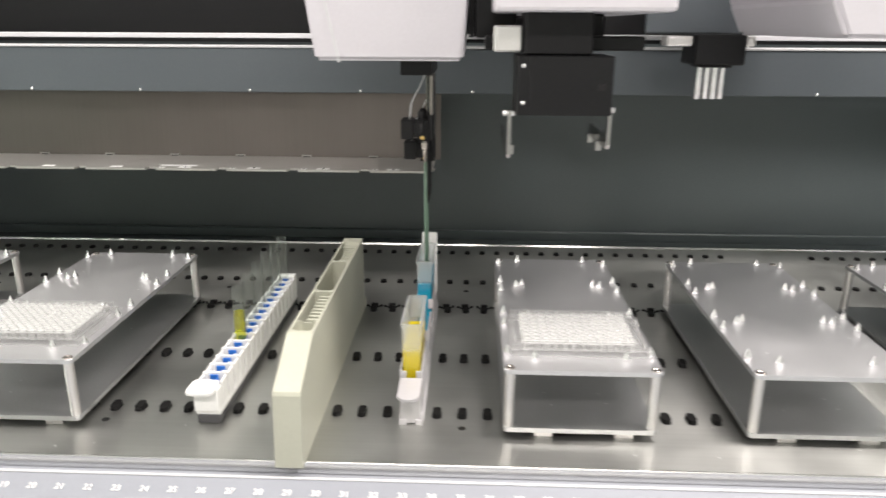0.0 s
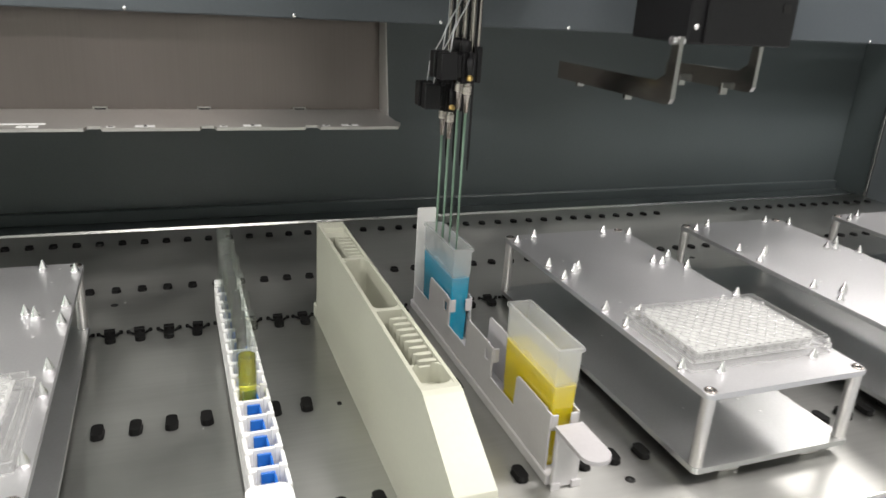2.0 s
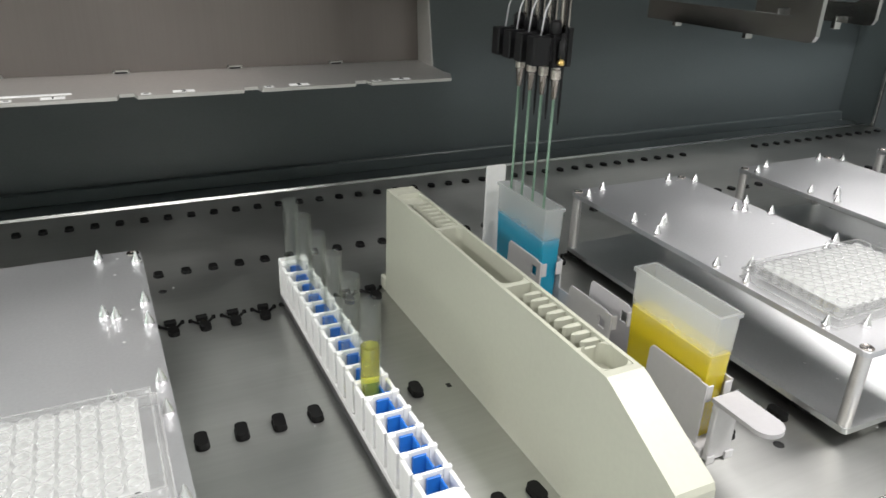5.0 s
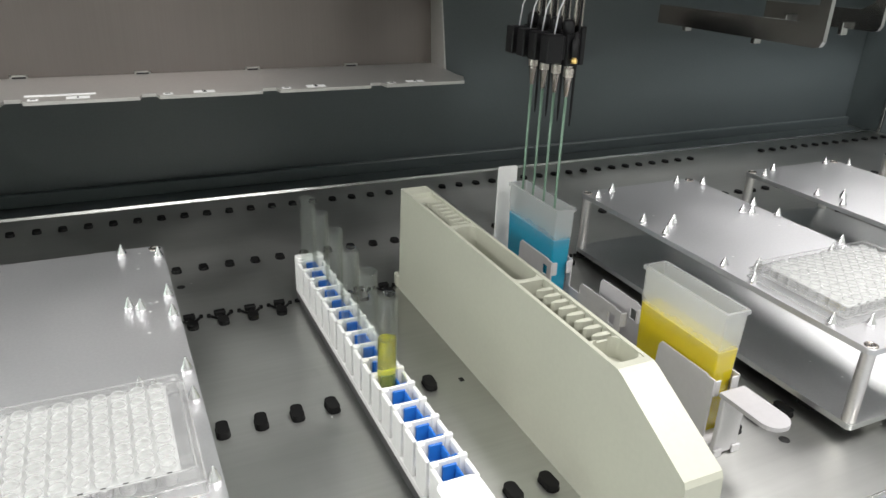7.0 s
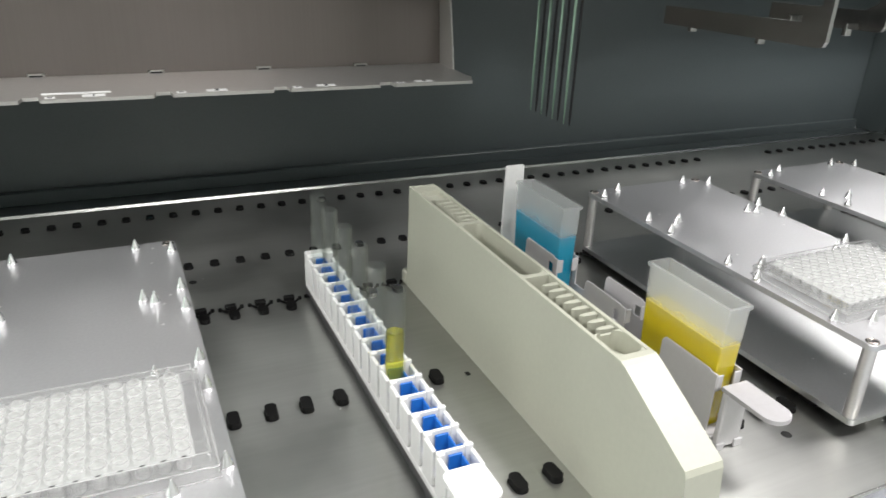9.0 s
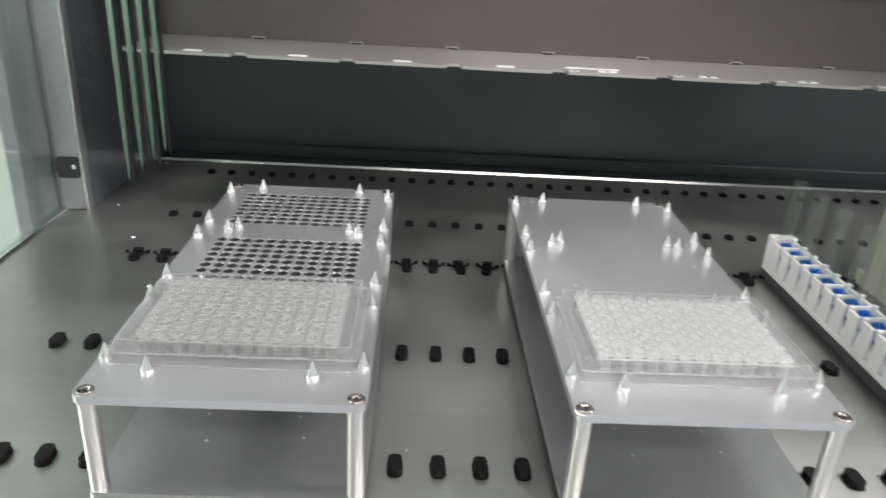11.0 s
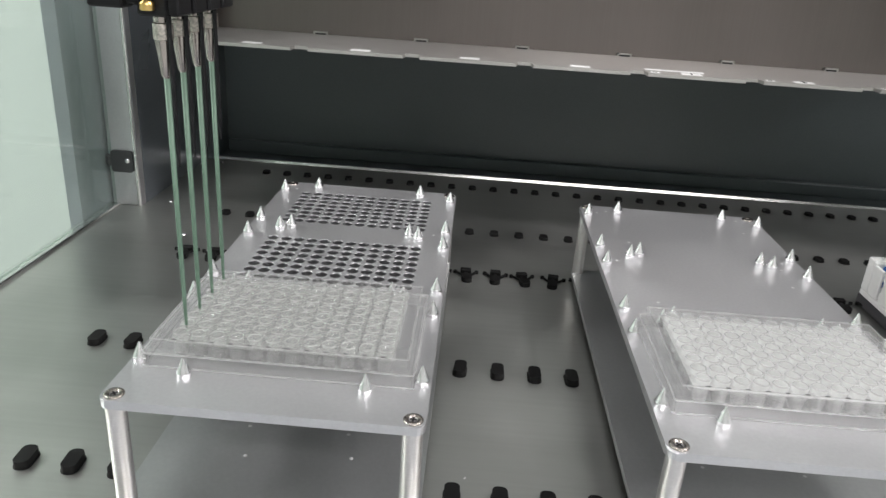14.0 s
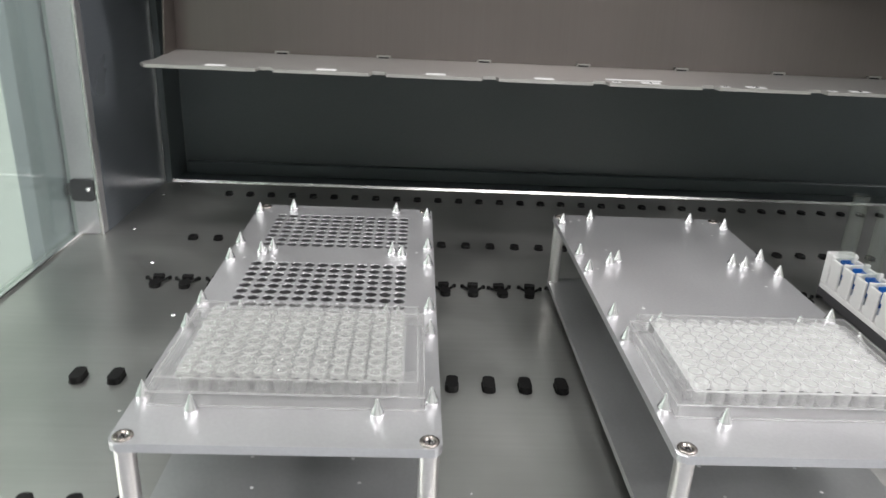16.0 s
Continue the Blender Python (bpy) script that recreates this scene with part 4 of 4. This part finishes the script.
part("rear_panel", box(B(), 0.335, 0.520, 1.340, 1.350, 0.3622, 0.60, 0.002), BEAM, head2, "grey rear panel")
hb = B()
prism(hb, [(0.428, 0.362), (0.62, 0.362), (0.62, 0.60), (0.38, 0.60), (0.412, 0.395)], 0.98, 1.25, "Y")
bmesh.ops.bevel(hb, geom=list(hb.edges), offset=0.004, segments=2, affect="EDGES")
part("housing", hb, HOUSING, head2, "pale grey tapered housing")

# ---- plugs in the deck ----


def plug_mesh(w, d, h):
    bm = B()
    base = rounded(-w / 2 - 0.0006, w / 2 + 0.0006, -d / 2 - 0.0006, d / 2 + 0.0006, w / 2, 5)
    prism(bm, base, 0.0001, 0.0008, "Z")
    top = rounded(-w / 2, w / 2, -d / 2, d / 2, w / 2 - 0.0008, 5)
    prism(bm, top, 0.0008, h, "Z")
    return bm


PLUG = mesh_of("plug", plug_mesh(0.0082, 0.0150, 0.0048), RUBBER)
PLUG_SHORT = mesh_of("plug", plug_mesh(0.0080, 0.0105, 0.0032), RUBBER)


def clip_mesh():
    bm = B()
    prism(bm, rounded(-0.0040, 0.0040, -0.0095, 0.0020, 0.0036, 4), 0.0001, 0.0040, "Z")
    box(bm, -0.0042, 0.0042, 0.0070, 0.0122, 0.0004, 0.0044, 0.0005)
    box(bm, -0.0012, 0.0012, 0.0015, 0.0072, 0.0004, 0.0026)
    for s in (-1, 1):
        tube_path(bm, [(s * 0.0012, 0.0005, 0.0016), (s * 0.0050, 0.0040, 0.0018), (s * 0.0082, 0.0082, 0.0020)], 0.0011, 6)
        lathe(bm, [(0, 0.0002), (0.0015, 0.0004), (0.0015, 0.0028), (0, 0.0032)], s * 0.0086, 0.0088, 8)
    return bm


clip_bm = clip_mesh()
bmesh.ops.scale(clip_bm, vec=(1.1, 1.1, 1.0), verts=clip_bm.verts)
CLIP = mesh_of("latch_clip", clip_bm, RUBBER)
ROUND = mesh_of("round_hole", lathe(B(), [(0.0038, 0.0001), (0.0036, 0.0003), (0, 0.0002)], n=14), DARK)
SQUARE = mesh_of("square_hole", box(B(), -0.0017, 0.0017, -0.0024, 0.0024, 0.0001, 0.0003), DARK)
for k in range(-31, 40):
    x = k * PITCH
    for y, me in ((0.957, PLUG), (1.082, PLUG)):
        if (y < 1.0 and IX0 - 0.006 < x < IX1 + 0.006) or (y > 1.0 and (k < -30 or k == -3)):
            continue
        piece("plug", me, deck, pose(x + random.uniform(-0.0003, 0.0003), y, 0, 0, 0, random.uniform(-4, 4)))
    if k >= -30:
        piece("latch_clip", CLIP, deck, pose(x, 1.236, 0, 0, 0, random.uniform(-9, 9)))
        piece("plug", PLUG_SHORT, deck, pose(x, 1.3467, 0, 0, 0, random.uniform(-5, 5)))
    if -30 <= k < 22 or k > 26:
        piece("plug", PLUG_SHORT, deck, pose(x, 1.4953, 0, 0, 0, random.uniform(-8, 8)))
for rx in (-0.60, -0.25, 0.10, 0.45):
    piece("round_hole", ROUND, deck, pose(rx, 0.9328, 0))
    piece("round_hole", ROUND, deck, pose(rx, 1.312, 0))
for sx in (-0.1235, -0.0745, -0.45, 0.03):
    piece("square_hole", SQUARE, deck, pose(sx, 1.0803, 0))
for sx, sy in ((-0.8242, 1.4864), (-0.8165, 1.3697), (-0.7688, 1.2823), (-0.815, 1.525), (-0.7173, 1.178)):
    piece("screw", screw_me, deck, pose(sx, sy, 0))

SPECK = mesh_of("speck", prism(B(), [(-0.0009, -0.0003), (0.0006, -0.0005), (0.0011, 0.0002), (-0.0002, 0.0006)], 0.0, 0.0002, "Z"), PAPER)
for i in range(26):
    piece("speck", SPECK, deck, pose(random.uniform(-0.82, 0.75), random.uniform(0.88, 1.34), 0.0001, 0, 0, random.uniform(0, 360)))


# ---- moving parts ----
def motions():
    rest_y, plate_y = 1.189, 0.991
    plate_x = XA + CW / 2 - 0.0495
    xs = [(0.0, TIP_X, rest_y), (8.8, TIP_X, rest_y), (9.0, TIP_X - 0.006, rest_y), (9.15, TIP_X - 0.04, 1.18), (9.5, -0.17, 1.11), (9.8, -0.40, 1.04), (10.0, -0.535, 1.005), (10.2, plate_x + 0.012, plate_y),
          (10.6, plate_x, plate_y), (14.57, plate_x, plate_y), (14.7, plate_x + 0.018, plate_y), (14.8, -0.59, plate_y), (15.0, -0.525, 1.0), (15.2, -0.40, 1.03), (15.5, -0.15, 1.11), (15.9, TIP_X, rest_y), (16.0, TIP_X, rest_y)]
    walk(arm, [(t, pose(x, y, 0)) for t, x, y in xs])
    walk(arm_carriage, [(t, pose(x, rest_y, 0)) for t, x, y in xs])
    up, dip, well = 0.176, 0.058, 0.076
    common = [(5.5, dip), (7.0, dip + 0.004), (8.05, dip + 0.004), (8.2, dip + 0.009), (8.3, dip + 0.015), (8.4, 0.096), (8.5, 0.138), (8.6, 0.164), (8.7, 0.171), (8.8, 0.172), (9.0, 0.168), (10.2, up), (10.9, up), (11.5, well), (14.05, well), (14.16, well + 0.036), (14.29, 0.148), (14.42, 0.166), (16.0, 0.166)]
    starts = [[(0.0, dip)], [(0.0, dip)], [(0.0, dip + 0.030), (2.3, dip + 0.030), (2.6, dip)], [(0.0, dip + 0.030), (2.85, dip + 0.030), (3.15, dip)]]
    for c, y, first in zip(CHANNELS, TIP_Y, starts):
        walk(c, [(t, pose(0, y, z)) for t, z in first + common])


motions()
